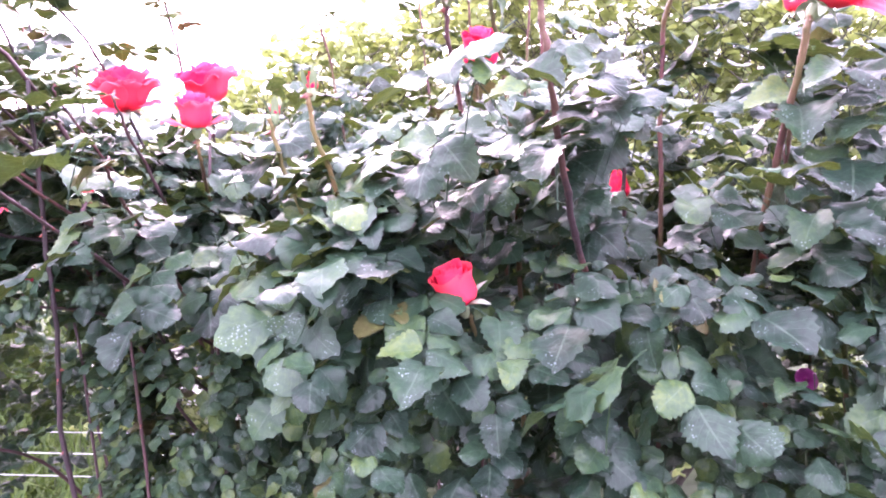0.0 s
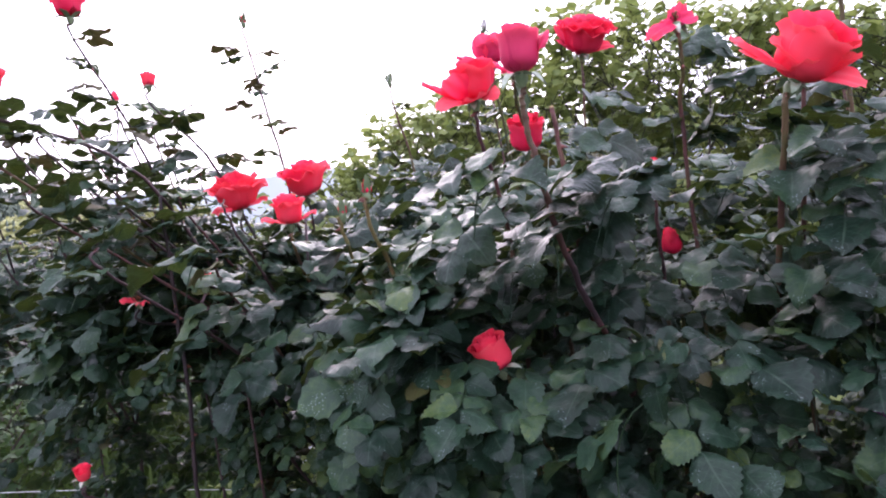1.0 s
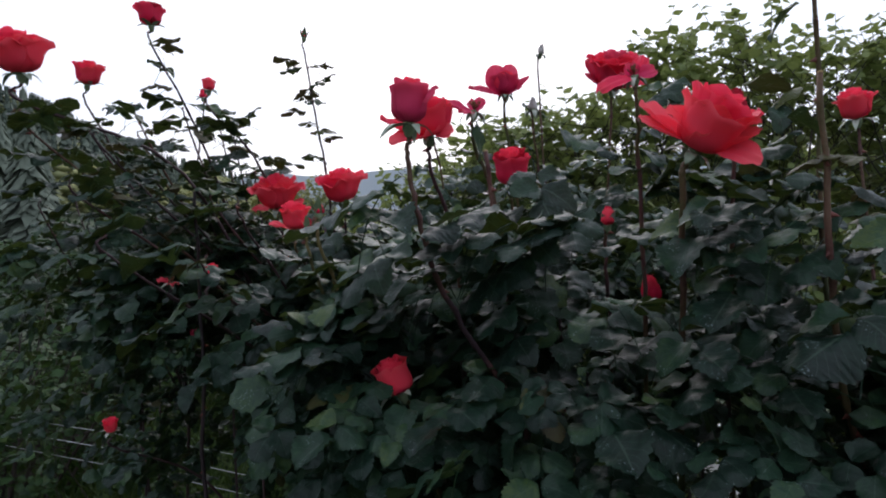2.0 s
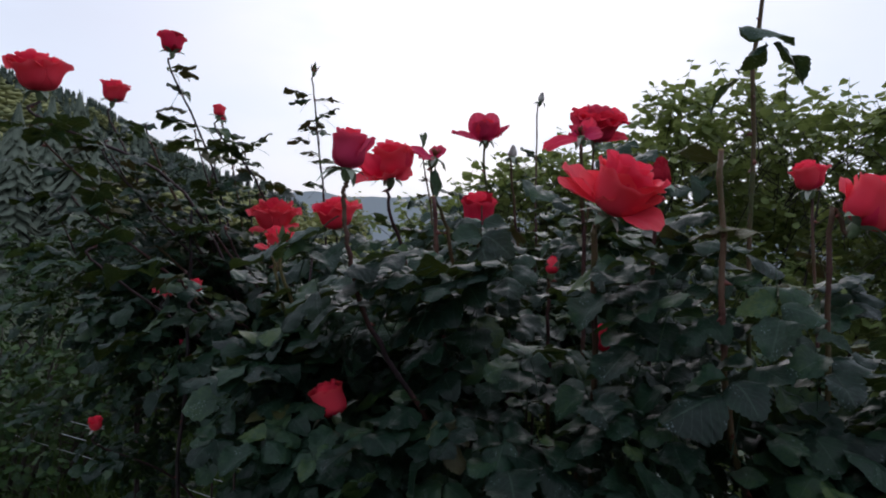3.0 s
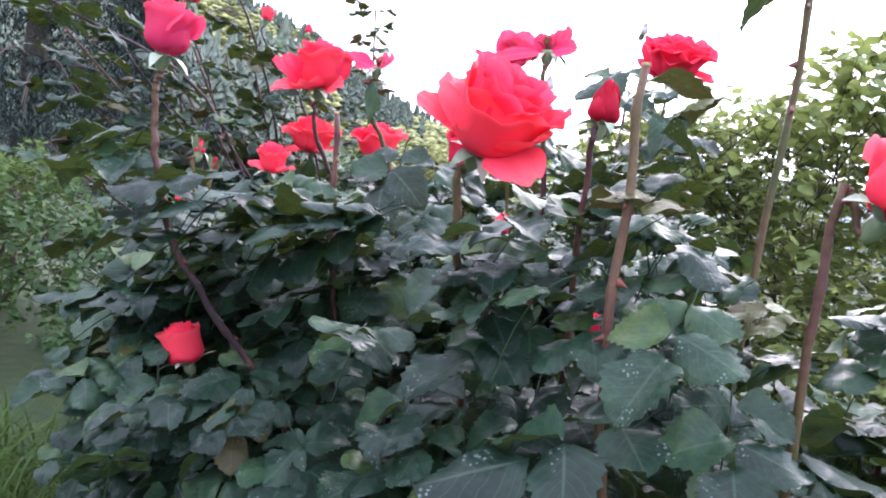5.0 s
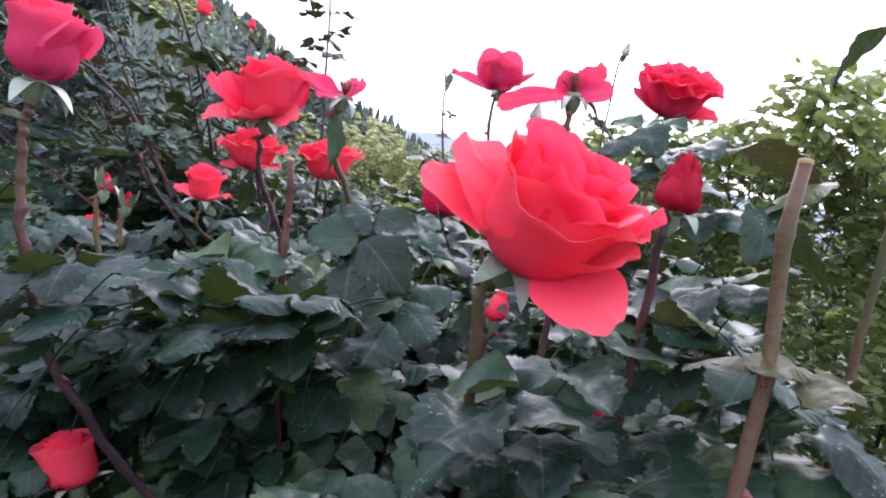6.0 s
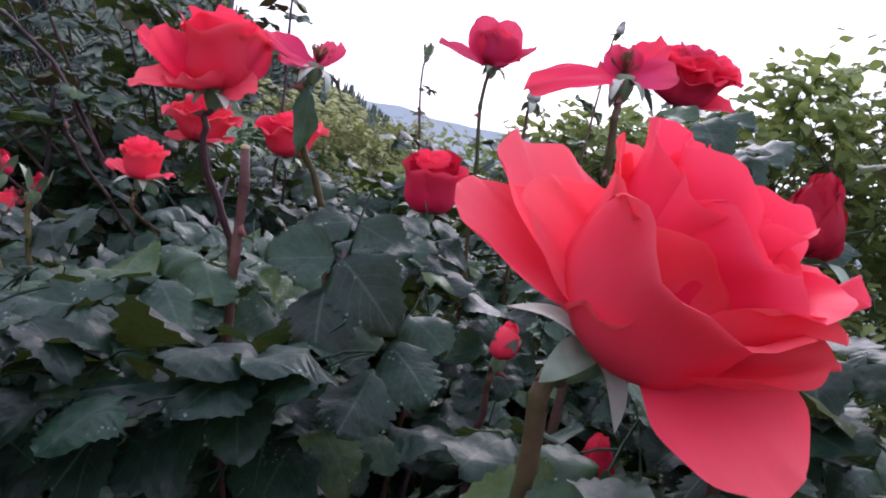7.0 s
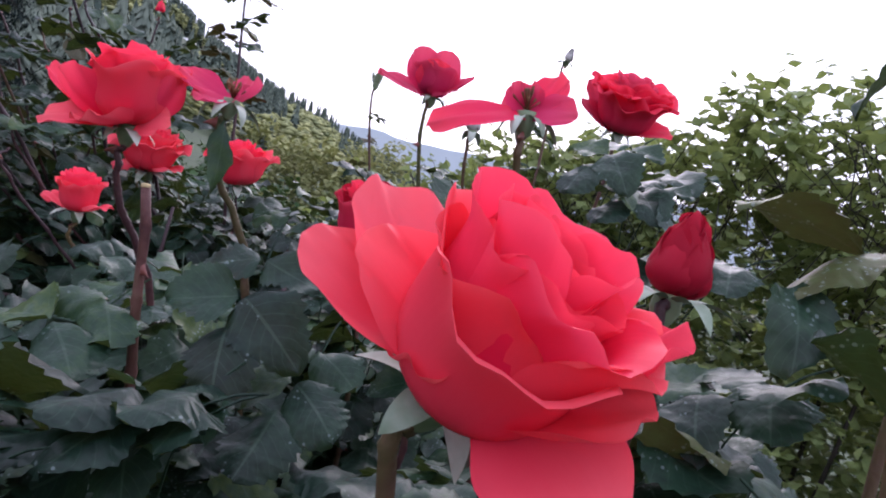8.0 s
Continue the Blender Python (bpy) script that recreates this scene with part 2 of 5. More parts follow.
gco = gt.nodes.new("ShaderNodeTexCoord")
g1 = node(gt, "ShaderNodeTexNoise", {"Vector": gco.outputs["Object"]}, Scale=6.0, Detail=8.0)
g2 = node(gt, "ShaderNodeTexNoise", {"Vector": gco.outputs["Object"]}, Scale=0.15, Detail=4.0)
gf = math_node(gt, "ADD", math_node(gt, "MULTIPLY", g1.outputs["Fac"], 0.6), math_node(gt, "MULTIPLY", g2.outputs["Fac"], 0.45))
gt.links.new(ramp(gt, gf, [(0.3, (0.016, 0.024, 0.010)), (0.55, (0.026, 0.046, 0.012)), (0.8, (0.055, 0.075, 0.022))]), gb.inputs["Base Color"])
gb.inputs["Roughness"].default_value = 0.9
gbump = node(gt, "ShaderNodeBump", {"Height": g1.outputs["Fac"]}, Strength=0.8, Distance=0.03)
gt.links.new(gbump.outputs[0], gb.inputs["Normal"])


# ---- mesh helpers ----
def grid_mesh(name, rows, uvs=None, smooth=True, close=False):
    """A mesh from rows of points, each row as long as the next."""
    nv, nu = len(rows), len(rows[0])
    verts = [tuple(p) for r in rows for p in r]
    faces = []
    for j in range(nv - 1):
        for i in range(nu if close else nu - 1):
            k = (i + 1) % nu
            faces.append((j * nu + i, j * nu + k, (j + 1) * nu + k, (j + 1) * nu + i))
    return raw_mesh(name, verts, faces, [uv for r in uvs for uv in r] if uvs else None, smooth)


def raw_mesh(name, verts, faces, uv=None, smooth=True):
    me = bpy.data.meshes.new(name)
    me.from_pydata(verts, [], faces)
    if uv is not None:
        layer = me.uv_layers.new(name="UVMap")
        loops = np.empty(len(me.loops), dtype=np.int32)
        me.loops.foreach_get("vertex_index", loops)
        layer.data.foreach_set("uv", np.asarray(uv, dtype=np.float32)[loops].ravel())
    if smooth:
        me.polygons.foreach_set("use_smooth", np.ones(len(me.polygons), dtype=bool))
    me.update()
    return me


def join_meshes(name, pieces, smooth=True):
    """One mesh out of several (verts, faces, uv) pieces."""
    verts, faces, uvs = [], [], []
    for v, f, u in pieces:
        k = len(verts)
        verts += v
        faces += [tuple(i + k for i in q) for q in f]
        uvs += u if u else [(0.0, 0.0)] * len(v)
    return raw_mesh(name, verts, faces, uvs, smooth)


def part(name, me, mat, parent, label="", m=None, kind=""):
    """Links a mesh as one object under a thing or a part, at pose m in the parent's space."""
    ob = new(name, me)
    if not me.materials:
        me.materials.append(mat)
    ob.parent = parent
    if m is not None:
        ob.matrix_basis = m
    return tagged(ob, label, kind=kind)


def thing(name, place, label, category, group="", kind=""):
    ob = new(name)
    ob.location = place
    ob.empty_display_size = 0.05
    return tagged(ob, label, category, group, kind)


def smooth01(x):
    x = min(1.0, max(0.0, x))
    return x * x * (3 - 2 * x)


def lerp(a, b, f):
    return a + (b - a) * f


def spline(points, n):
    """n + 1 points along a smooth curve through the points."""
    p = [Vector(q) for q in points]
    p = [2 * p[0] - p[1]] + p + [2 * p[-1] - p[-2]]
    out, spans = [], len(points) - 1
    for k in range(n + 1):
        s = k / n * spans
        i = min(int(s), spans - 1)
        t = s - i
        a, b, c, d = p[i:i + 4]
        out.append(0.5 * ((2 * b) + (c - a) * t + (2 * a - 5 * b + 4 * c - d) * t * t + (3 * b - a - 3 * c + d) * t ** 3))
    return out


def tube_piece(points, radii, segs=7, cap=True):
    """A tapered tube along the points, as (verts, faces, uv)."""
    verts, faces, uv = [], [], []
    side = Vector((1, 0.3, 0.1)).normalized()
    n = len(points)
    for k, p in enumerate(points):
        d = (points[min(k + 1, n - 1)] - points[max(k - 1, 0)]).normalized()
        side = (side - d * side.dot(d)).normalized()
        other = d.cross(side)
        for i in range(segs):
            a = 2 * math.pi * i / segs
            verts.append(tuple(p + (side * math.cos(a) + other * math.sin(a)) * radii[k]))
            uv.append((i / segs, k / n))
    for k in range(n - 1):
        for i in range(segs):
            j = (i + 1) % segs
            faces.append((k * segs + i, k * segs + j, (k + 1) * segs + j, (k + 1) * segs + i))
    if cap:
        faces.append(tuple((n - 1) * segs + i for i in range(segs)))
        faces.append(tuple(segs - 1 - i for i in range(segs)))
    return verts, faces, uv


# ---- rose leaves ----
def leaflet_piece(rng, at, angle, length, width, rows=18, cols=4, teeth=0.11):
    """One serrated leaflet that grows from a point in the leaf's plane, as (verts, faces, uv)."""
    droop, fold, wave, ph = rng.uniform(0.0, 0.5), rng.uniform(-0.2, 0.55), rng.uniform(0.05, 0.13), rng.uniform(0, 6)
    twist, curl, bent, pucker = rng.uniform(-0.45, 0.45), rng.uniform(-0.1, 0.5), rng.uniform(-0.1, 0.1), rng.uniform(0.014, 0.032)
    ca, sa = math.cos(angle), math.sin(angle)
    verts, uv, faces = [], [], []
    for j in range(rows + 1):
        v = j / rows
        half = 0.5 * width * (math.sin(math.pi * min(1.0, 0.04 + 0.96 * v) ** 0.86) ** 0.56 if v < 1 else 0.0)
        half *= 1 + 0.06 * math.sin(ph * 3 + 9 * v)
        if j == 0:
            half = 0.06 * width
        tooth = 1.0 + (teeth if j % 2 else -teeth * 0.4)
        for i in range(cols + 1):
            u = 2 * i / cols - 1
            edge = tooth if abs(u) == 1 else 1.0
            x = u * half * edge + bent * length * v * v
            y = v * length + (0.035 * length if abs(u) == 1 and j % 2 and v < 0.9 else 0)
            z = fold * abs(u * half) - curl * abs(u) ** 3 * half - droop * length * v * v + wave * length * math.sin(ph + 6 * v + 2.2 * u) * abs(u) + twist * u * half * v
            z += pucker * length * math.sin(14 * v - 6 * abs(u) + ph) * min(1.0, 2 * abs(u))
            verts.append((at[0] + x * ca + y * sa, at[1] - x * sa + y * ca, at[2] + z))
            uv.append((0.5 + 0.5 * u, v))
    w = cols + 1
    for j in range(rows):
        for i in range(cols):
            faces.append((j * w + i, j * w + i + 1, (j + 1) * w + i + 1, (j + 1) * w + i))
    return verts, faces, uv


def leaf_pieces(rng, rows=18, cols=4, size=1.0, leaflets=5):
    """A compound rose leaf: stalk along +Y, leaflets in pairs and one at the tip."""
    pieces = []
    stalk = [Vector((0, k * 0.013 * size, -0.10 * size * (k * 0.13) ** 2)) for k in range(7)]
    pieces.append(tube_piece(stalk, [0.0007 * size] * 7, 4, False))
    for k in range((leaflets - 1) // 2):
        y = (0.030 + 0.030 * k) * size
        for side in (-1, 1):
            ln = rng.uniform(0.036, 0.048) * size * (0.85 if k == 0 else 1.0)
            pieces.append(leaflet_piece(rng, (side * 0.002, y, -0.002), side * rng.uniform(0.95, 1.35), ln, ln * rng.uniform(0.78, 1.0), rows, cols))
    ln = rng.uniform(0.046, 0.058) * size
    pieces.append(leaflet_piece(rng, (0, 0.078 * size, -0.006), rng.uniform(-0.15, 0.15), ln, ln * rng.uniform(0.76, 0.96), rows, cols))
    return pieces


rng = random.Random(7)
LEAVES = [join_meshes("leaf", leaf_pieces(rng)) for _ in range(12)]
YOUNG = [join_meshes("young_leaf", leaf_pieces(rng, size=0.8)) for _ in range(3)]
TRIPLE = [join_meshes("leaf", leaf_pieces(rng, leaflets=3, size=1.15)) for _ in range(3)]
for me in LEAVES + TRIPLE:
    me.materials.append(ROSE_LEAF)
for me in YOUNG:
    me.materials.append(YOUNG_LEAF)
COARSE = []
for _ in range(6):
    pcs = leaf_pieces(rng, 10, 2)
    v, f, u, k = [], [], [], 0
    for pv, pf, pu in pcs[1:]:
        v += pv
        f += [tuple(i + k for i in q) for q in pf]
        u += pu
        k += len(pv)
    COARSE.append((np.array(v), np.array(f), np.array(u)))


def leaf_pose(place, az, pitch, roll, size):
    """Pose of a leaf whose stalk starts at place and points to az (radians), pitched up, rolled about its stalk."""
    return Matrix.LocRotScale(place, (Matrix.Rotation(az - math.pi / 2, 3, "Z") @ Matrix.Rotation(pitch, 3, "X") @ Matrix.Rotation(roll, 3, "Y")).to_quaternion(), (size, size, size))


def scatter_mesh(name, shapes, poses, r):
    """One mesh with a copy of one of the coarse shapes at each pose."""
    vs, fs, us, k = [], [], [], 0
    for m in poses:
        v, f, u = shapes[r.randrange(len(shapes))]
        a = np.array(m)
        vs.append(v @ a[:3, :3].T + a[:3, 3])
        fs.append(f + k)
        us.append(u)
        k += len(v)
    return raw_mesh(name, np.concatenate(vs).tolist(), np.concatenate(fs).tolist(), np.concatenate(us))


# ---- rose blooms ----
def petal_mesh(r, length, width, base, psi0, psi1, psi2, curve, ruffle=0.0012, nu=11, nv=11, flare=0.0, notch=0.0, foot=0.22, drop=0.4, wob=0.02, skew=0.0, roll=0.0, power=2.4):
    """A petal that leaves the receptacle in the +X direction. psi: its slant from the bloom's axis at the base, the middle and the rim (degrees);
    curve: the radius by which it is cupped across."""
    ph, k1 = r.uniform(0, 6.3), r.uniform(3, 5)
    meridian, rr, zz = [], base, 0.0
    steps = 24
    for s in range(steps + 1):
        t = s / steps
        psi = radians(psi1 + (psi0 - psi1) * (1 - smooth01(t / 0.56)) + (psi2 - psi1) * smooth01((t - 0.5) / 0.5))
        meridian.append((rr, zz, psi))
        rr += math.sin(psi) * length / steps
        zz += math.cos(psi) * length / steps
    rows, uvs = [], []
    for j in range(nv + 1):
        row, uvr = [], []
        for i in range(nu + 1):
            u = math.sin(math.pi / 2 * (2 * i / nu - 1))
            top = 1 - drop * (1 - math.sqrt(max(0.0, 1 - abs(u) ** power))) - notch * math.exp(-(u * 5) ** 2) + wob * math.sin(k1 * 2 * u + ph) + skew * u
            v = math.sin(math.pi / 2 * j / nv) ** 0.9
            t = v * top
            q = min(v, 0.9999) * steps
            a = int(q)
            w = q - a
            m0, m1 = meridian[a], meridian[min(a + 1, steps)]
            r0, z0, psi = (lerp(m0[c], m1[c], w) for c in range(3))
            r0, z0 = base + (r0 - base) * top, z0 * top
            half = width * (foot + (1 - foot) * smooth01(t / 0.62))
            arc = u * half
            inset = curve * (1 - math.cos(min(2.6, abs(arc) / curve)))
            across = curve * math.sin(max(-2.6, min(2.6, arc / curve)))
            back = flare * max(0.0, abs(u) - 0.45) ** 2 * t
            wav = ruffle * t * t * (math.sin(k1 * u * 2 + ph) + 0.6 * math.sin(7 * u - ph)) - back
            d = inset + wav - roll * length * max(0.0, v - 0.78) ** 2
            row.append((r0 - math.cos(psi) * d, across, z0 + math.sin(psi) * d))
            uvr.append((0.5 + 0.5 * u, j / nv))
        rows.append(row)
        uvs.append(uvr)
    return grid_mesh("petal", rows, uvs)


def lobe_mesh(r, root, tip, face, half, cup=0.25, belly=0.1, curl=0.0, foot=0.45, ruffle=0.0012, n=24):
    """A broad round petal from root to tip, with its inner side towards face. cup: how far its edges rise; belly: how far its middle sinks;
    curl: how far its rim rolls back."""
    along = tip - root
    length = along.length
    d = along / length
    up = (face - d * face.dot(d)).normalized()
    side = d.cross(up)
    ph, k1 = r.uniform(0, 6.3), r.uniform(3, 5)
    rows, uvs = [], []
    for j in range(n + 1):
        t = math.sin(math.pi / 2 * j / n) ** 0.9
        w = half * (foot + (1 - foot) * smooth01(t / 0.55)) * (math.sqrt(max(0.0, 1 - ((t - 0.38) / 0.62) ** 2.1)) if t > 0.38 else 1.0)
        row, uvr = [], []
        for i in range(n + 1):
            u = math.sin(math.pi / 2 * (2 * i / n - 1))
            x = u * max(w, half * 0.02)
            rise = cup * half * (x / half) ** 2 - belly * length * 4 * t * (1 - t) - curl * length * max(0.0, t - 0.6) ** 2 * 4
            q = x / half
            rise += ruffle * t * t * (1.5 * math.sin(k1 * 2 * q + ph) + math.sin(9 * q - ph) + 0.5 * math.sin(17 * q + 5 * t))
            rim = 0.6 * math.sin(k1 * 1.6 * q + ph) + 0.5 * math.sin(11 * q + 2 * ph) + 0.3 * math.sin(23 * q)
            reach = length * t * (1 + 0.008 * t ** 3 * rim)
            row.append(root + d * reach + side * x + up * rise)
            uvr.append((0.5 + 0.5 * u, t))
        rows.append(row)
        uvs.append(uvr)
    return rows, uvs


def sepal_mesh(r, length, width, psi0, psi1):
    rows, uvs, rr, zz = [], [], 0.003, 0.0
    for j in range(8):
        t = j / 7
        psi = radians(lerp(psi0, psi1, smooth01(t)))
        half = width * (math.sin(math.pi * (0.2 + 0.8 * t)) ** 0.8 if t < 1 else 0.02)
        rows.append([(rr + math.cos(psi) * abs(u) * half * 0.3, u * half, zz - math.sin(psi) * abs(u) * half * -0.3) for u in (-1, -0.5, 0, 0.5, 1)])
        uvs.append([(0.5 + 0.5 * u, t) for u in (-1, -0.5, 0, 0.5, 1)])
        rr += math.sin(psi) * length / 7
        zz += math.cos(psi) * length / 7
    return grid_mesh("sepal", rows, uvs)


def hip_mesh(size, mouth=0.6):
    rows = []
    for z, rad in ((-0.012, 0.0028), (-0.009, 0.0045), (-0.004, 0.0066), (0.0, 0.0062), (0.003, 0.0070 * mouth + 0.002), (0.004, 0.001)):
        rows.append([(math.cos(a * math.pi / 5) * rad * size, math.sin(a * math.pi / 5) * rad * size, z * size) for a in range(10)])
    return grid_mesh("hip", rows, close=True)


def axis_turn(axis):
    return Vector(axis).normalized().to_track_quat("Z", "X").to_matrix().to_4x4()


def bloom(bush, name, centre, axis, o, size, seed, count=22, mats=None, label="", sepals=60, extra=(), spent=False, lobes=()):
    """A rose at a world place. o: how far it is open (0 a bud, 1 full blown); size: its width in metres; extra: petals of their own
    as (direction in the world, psi middle, psi rim, length, half width); lobes: broad outer petals from the receptacle, see lobe_mesh; spent: a bloom that has shed its inner petals."""
    r = random.Random(seed)
    mats = mats or (PETAL, PETAL, PETAL_ORANGE)
    ax = Vector(axis).normalized()
    turn = axis_turn(ax)
    s = size / 0.1
    tall = lerp(0.028, 0.020, o) * s if not spent else 0.008
    root = Vector(centre) - ax * tall
    m = Matrix.Translation(root - bush.location) @ turn
    head = part(name, hip_mesh(0.62 + 0.35 * s), HIP, bush, label, m)
    if not spent:
        for i in range(count):
            f = i / (count - 1)
            psi1 = lerp(-9, lerp(-17, 30, o ** 0.8), f ** (1.5 - 0.4 * o))
            psi2 = psi1 + lerp(2 + 20 * o, lerp(6, 74, o), f ** 1.6)
            psi0 = lerp(38, 86, f)
            if o < 0.1:
                psi1 = lerp(-15, -22, f)
                psi2 = psi1 - 16
            length = lerp(0.054 if o < 0.1 else 0.049, lerp(0.052, 0.050, o), f) * s
            width = lerp(0.013, lerp(0.024, 0.034, o), f ** 0.7) * s
            curve = lerp(0.0045 if o < 0.1 else 0.0065, lerp(0.016, 0.030, o), f ** (1.0 if o > 0.4 else 0.8)) * s
            me = petal_mesh(r, length * r.uniform(0.87, 1.07), width * r.uniform(0.88, 1.16), lerp(0.001, 0.005, f) * s, psi0, psi1 + r.uniform(-4, 4), psi2 + r.uniform(-10, 10),
                            curve, lerp(0.0010, 0.0024, f * o) * s * (1 if o > 0.15 else 0.5), 20 if size > 0.09 else 12, 18 if size > 0.09 else 12, flare=lerp(0.0, 0.003 if lobes else 0.007, f * o) * s, notch=r.choice((0.0, 0.0, 0.05)) * f,
                            drop=lerp(0.16, 0.32, f), wob=lerp(0.012, 0.022, f), skew=r.uniform(-0.05, 0.12) * (1 - f), roll=lerp(0.2, 1.5, f) * min(1.0, o * 2.2), power=lerp(2.2, 3.4, f))
            az = i * 2.39996 + seed
            part("petal", me, mats[0] if f < 0.45 else mats[1] if f < 0.8 else mats[2], head, "", Matrix.Rotation(az, 4, "Z") @ Matrix.Translation((0, 0, 0.003 * s)))
    for d, p1, p2, ln, hw in extra:
        loc = turn.inverted().to_3x3() @ Vector(d)
        me = petal_mesh(r, ln, hw, 0.005, min(80, p1 + 20), p1, p2, 0.030 + hw * 0.5, 0.0026, 24, 24, flare=0.014, notch=r.choice((0.0, 0.04)), foot=0.5, drop=0.5, wob=0.012, roll=1.5, power=2.6)
        part("petal", me, mats[2], head, "", Matrix.Rotation(math.atan2(loc.y, loc.x), 4, "Z") @ Matrix.Translation((0, 0, 0.002)))
    back = (Matrix.Translation(root) @ turn).inverted()
    for a, b, face, half, cup, belly, curl, shade in lobes:
        rows, uvs = lobe_mesh(r, root + Vector(a), root + Vector(b), Vector(face), half, cup, belly, curl)
        part("petal", grid_mesh("petal", [[back @ q for q in row] for row in rows], uvs), mats[shade], head)
    if spent:
        pcs = []
        for i in range(28):
            a, tilt, ln = r.uniform(0, 6.3), r.uniform(0.1, 0.9), r.uniform(0.008, 0.014)
            d = Vector((math.cos(a) * math.sin(tilt), math.sin(a) * math.sin(tilt), math.cos(tilt)))
            pcs.append(tube_piece([Vector((0, 0, 0.003)), d * ln * 0.6 + Vector((0, 0, 0.003)), d * ln + Vector((0, 0, 0.003))], [0.0004, 0.0003, 0.0009], 4))
        part("stamen_tuft", join_meshes("stamen_tuft", pcs), STAMEN, head, "tuft of brown stamens")
    for i in range(5):
        me = sepal_mesh(r, r.uniform(0.022, 0.034) * max(0.75, min(0.8 if lobes else 1.2, s * 1.3)), (0.0042 if lobes else 0.0050) * max(0.85, s), max(20, sepals * 0.6), sepals + r.uniform(-20, 35))
        part("sepal", me, HIP if size < 0.04 else SEPAL, head, "", Matrix.Rotation(i * 1.2566 + seed, 4, "Z"))
    return root - ax * 0.010 * s, ax


def thorn_mesh():
    rows = []
    for k, (x, z, rad) in enumerate(((0, 0, 0.0024), (0.002, -0.0002, 0.0016), (0.005, -0.001, 0.0007), (0.0075, -0.002, 0.0001))):
        rows.append([(x, math.cos(a * 1.2566) * rad * 0.6, z + math.sin(a * 1.2566) * rad * 1.5) for a in range(5)])
    return grid_mesh("thorn", rows, close=True)


THORN_MESH = thorn_mesh()
THORN_MESH.materials.append(THORN)


def cane(bush, points, r0, r1, mat, thorns=0, cut=False, seed=0, n=14, label=""):
    """A cane of a rose bush through world points, from the foot to the tip."""
    r = random.Random(seed)
    pts = [p - bush.location for p in spline(points, n)]
    jit = [Vector((noise.noise(Vector((seed * 1.7, k * 0.5, 0))), noise.noise(Vector((seed * 1.7, k * 0.5, 9))), 0)) * 0.012 * min(1.0, (pts[-1] - pts[k]).length / 0.5) for k in range(n + 1)]
    jit[-1] = Vector()
    pts = [p + j for p, j in zip(pts, jit)]
    fine, node_at = [], []
    for k, (p, q) in enumerate(zip(pts, pts[1:])):
        bend = Vector((r.uniform(-1, 1), r.uniform(-1, 1), 0)) * 0.0016
        fine += [p, p.lerp(q, 0.4) + bend, p.lerp(q, 0.5) + bend * 1.15, p.lerp(q, 0.6) + bend]
        node_at += [1.0, 1.0, 1.22, 1.04]
    fine.append(pts[-1])
    node_at.append(1.0)
    radii = [lerp(r0, r1, k / n) * (1 + 0.12 * noise.noise(Vector((seed, k * 0.9, 3)))) for k in range(n + 1)]
    rough = [lerp(r0, r1, k / (4 * n)) * (1 + 0.10 * noise.noise(Vector((seed, k * 0.4, 3)))) * w for k, w in enumerate(node_at)]
    ob = part("cane", join_meshes("cane", [tube_piece(fine, rough, 8)]), mat, bush, label)
    for i in range(thorns):
        k = r.uniform(0.45, 0.97) * n
        a = int(k)
        p = pts[a].lerp(pts[min(a + 1, n)], k - a)
        size = r.uniform(0.7, 1.2)
        m = Matrix.LocRotScale(p, Euler((0, 0, r.uniform(0, 6.3))), (size, size, size)) @ Matrix.Translation((radii[a] * 0.8, 0, 0))
        part("thorn", THORN_MESH, THORN, ob, "", m)
    if cut:
        d = (pts[-1] - pts[-2]).normalized()
        disc = grid_mesh("cut_end", [[tuple(pts[-1] + d * h + (axis_turn(d) @ Vector((math.cos(a * 0.785) * q, math.sin(a * 0.785) * q, 0)))) for a in range(8)] for h, q in ((-0.0005, r1 * 1.02), (0.001, r1 * 1.0), (0.0015, r1 * 0.3))], close=True)
        part("cut_end", disc, CUT_WOOD, ob, "pale pruned end")
    return pts


# ---- ground, distance ----
def skyline(az):
    """The wooded hill's height over the horizon, in degrees, by the bearing from +Y (left is minus)."""
    pts = ((-180, 9), (-120, 17), (-80, 15), (-63, 11.3), (-58.6, 10.2), (-55, 8.1), (-50.8, 6.2), (-46, 5.2), (-43, 3.7), (-38, 2.0), (-30, 0.5), (20, 0.3), (90, 6), (180, 9))
    for (a0, e0), (a1, e1) in zip(pts, pts[1:]):
        if a0 <= az <= a1:
            return lerp(e0, e1, (az - a0) / (a1 - a0))
    return 0.0


def ground_height(az, dist):
    e = max(0.0, skyline(az) - 1.9)
    rise = smooth01((dist - 14) / 286)
    bump = 0.02 * noise.noise(Vector((math.sin(radians(az)) * dist * 0.6, math.cos(radians(az)) * dist * 0.6, 0)))
    return 300 * math.tan(radians(e)) * rise * (1 if dist < 400 else 0.9) + (bump if dist < 14 else 0.03 * dist ** 0.8 * noise.noise(Vector((math.sin(radians(az)) * dist * 0.02, math.cos(radians(az)) * dist * 0.02, 5))) * rise)


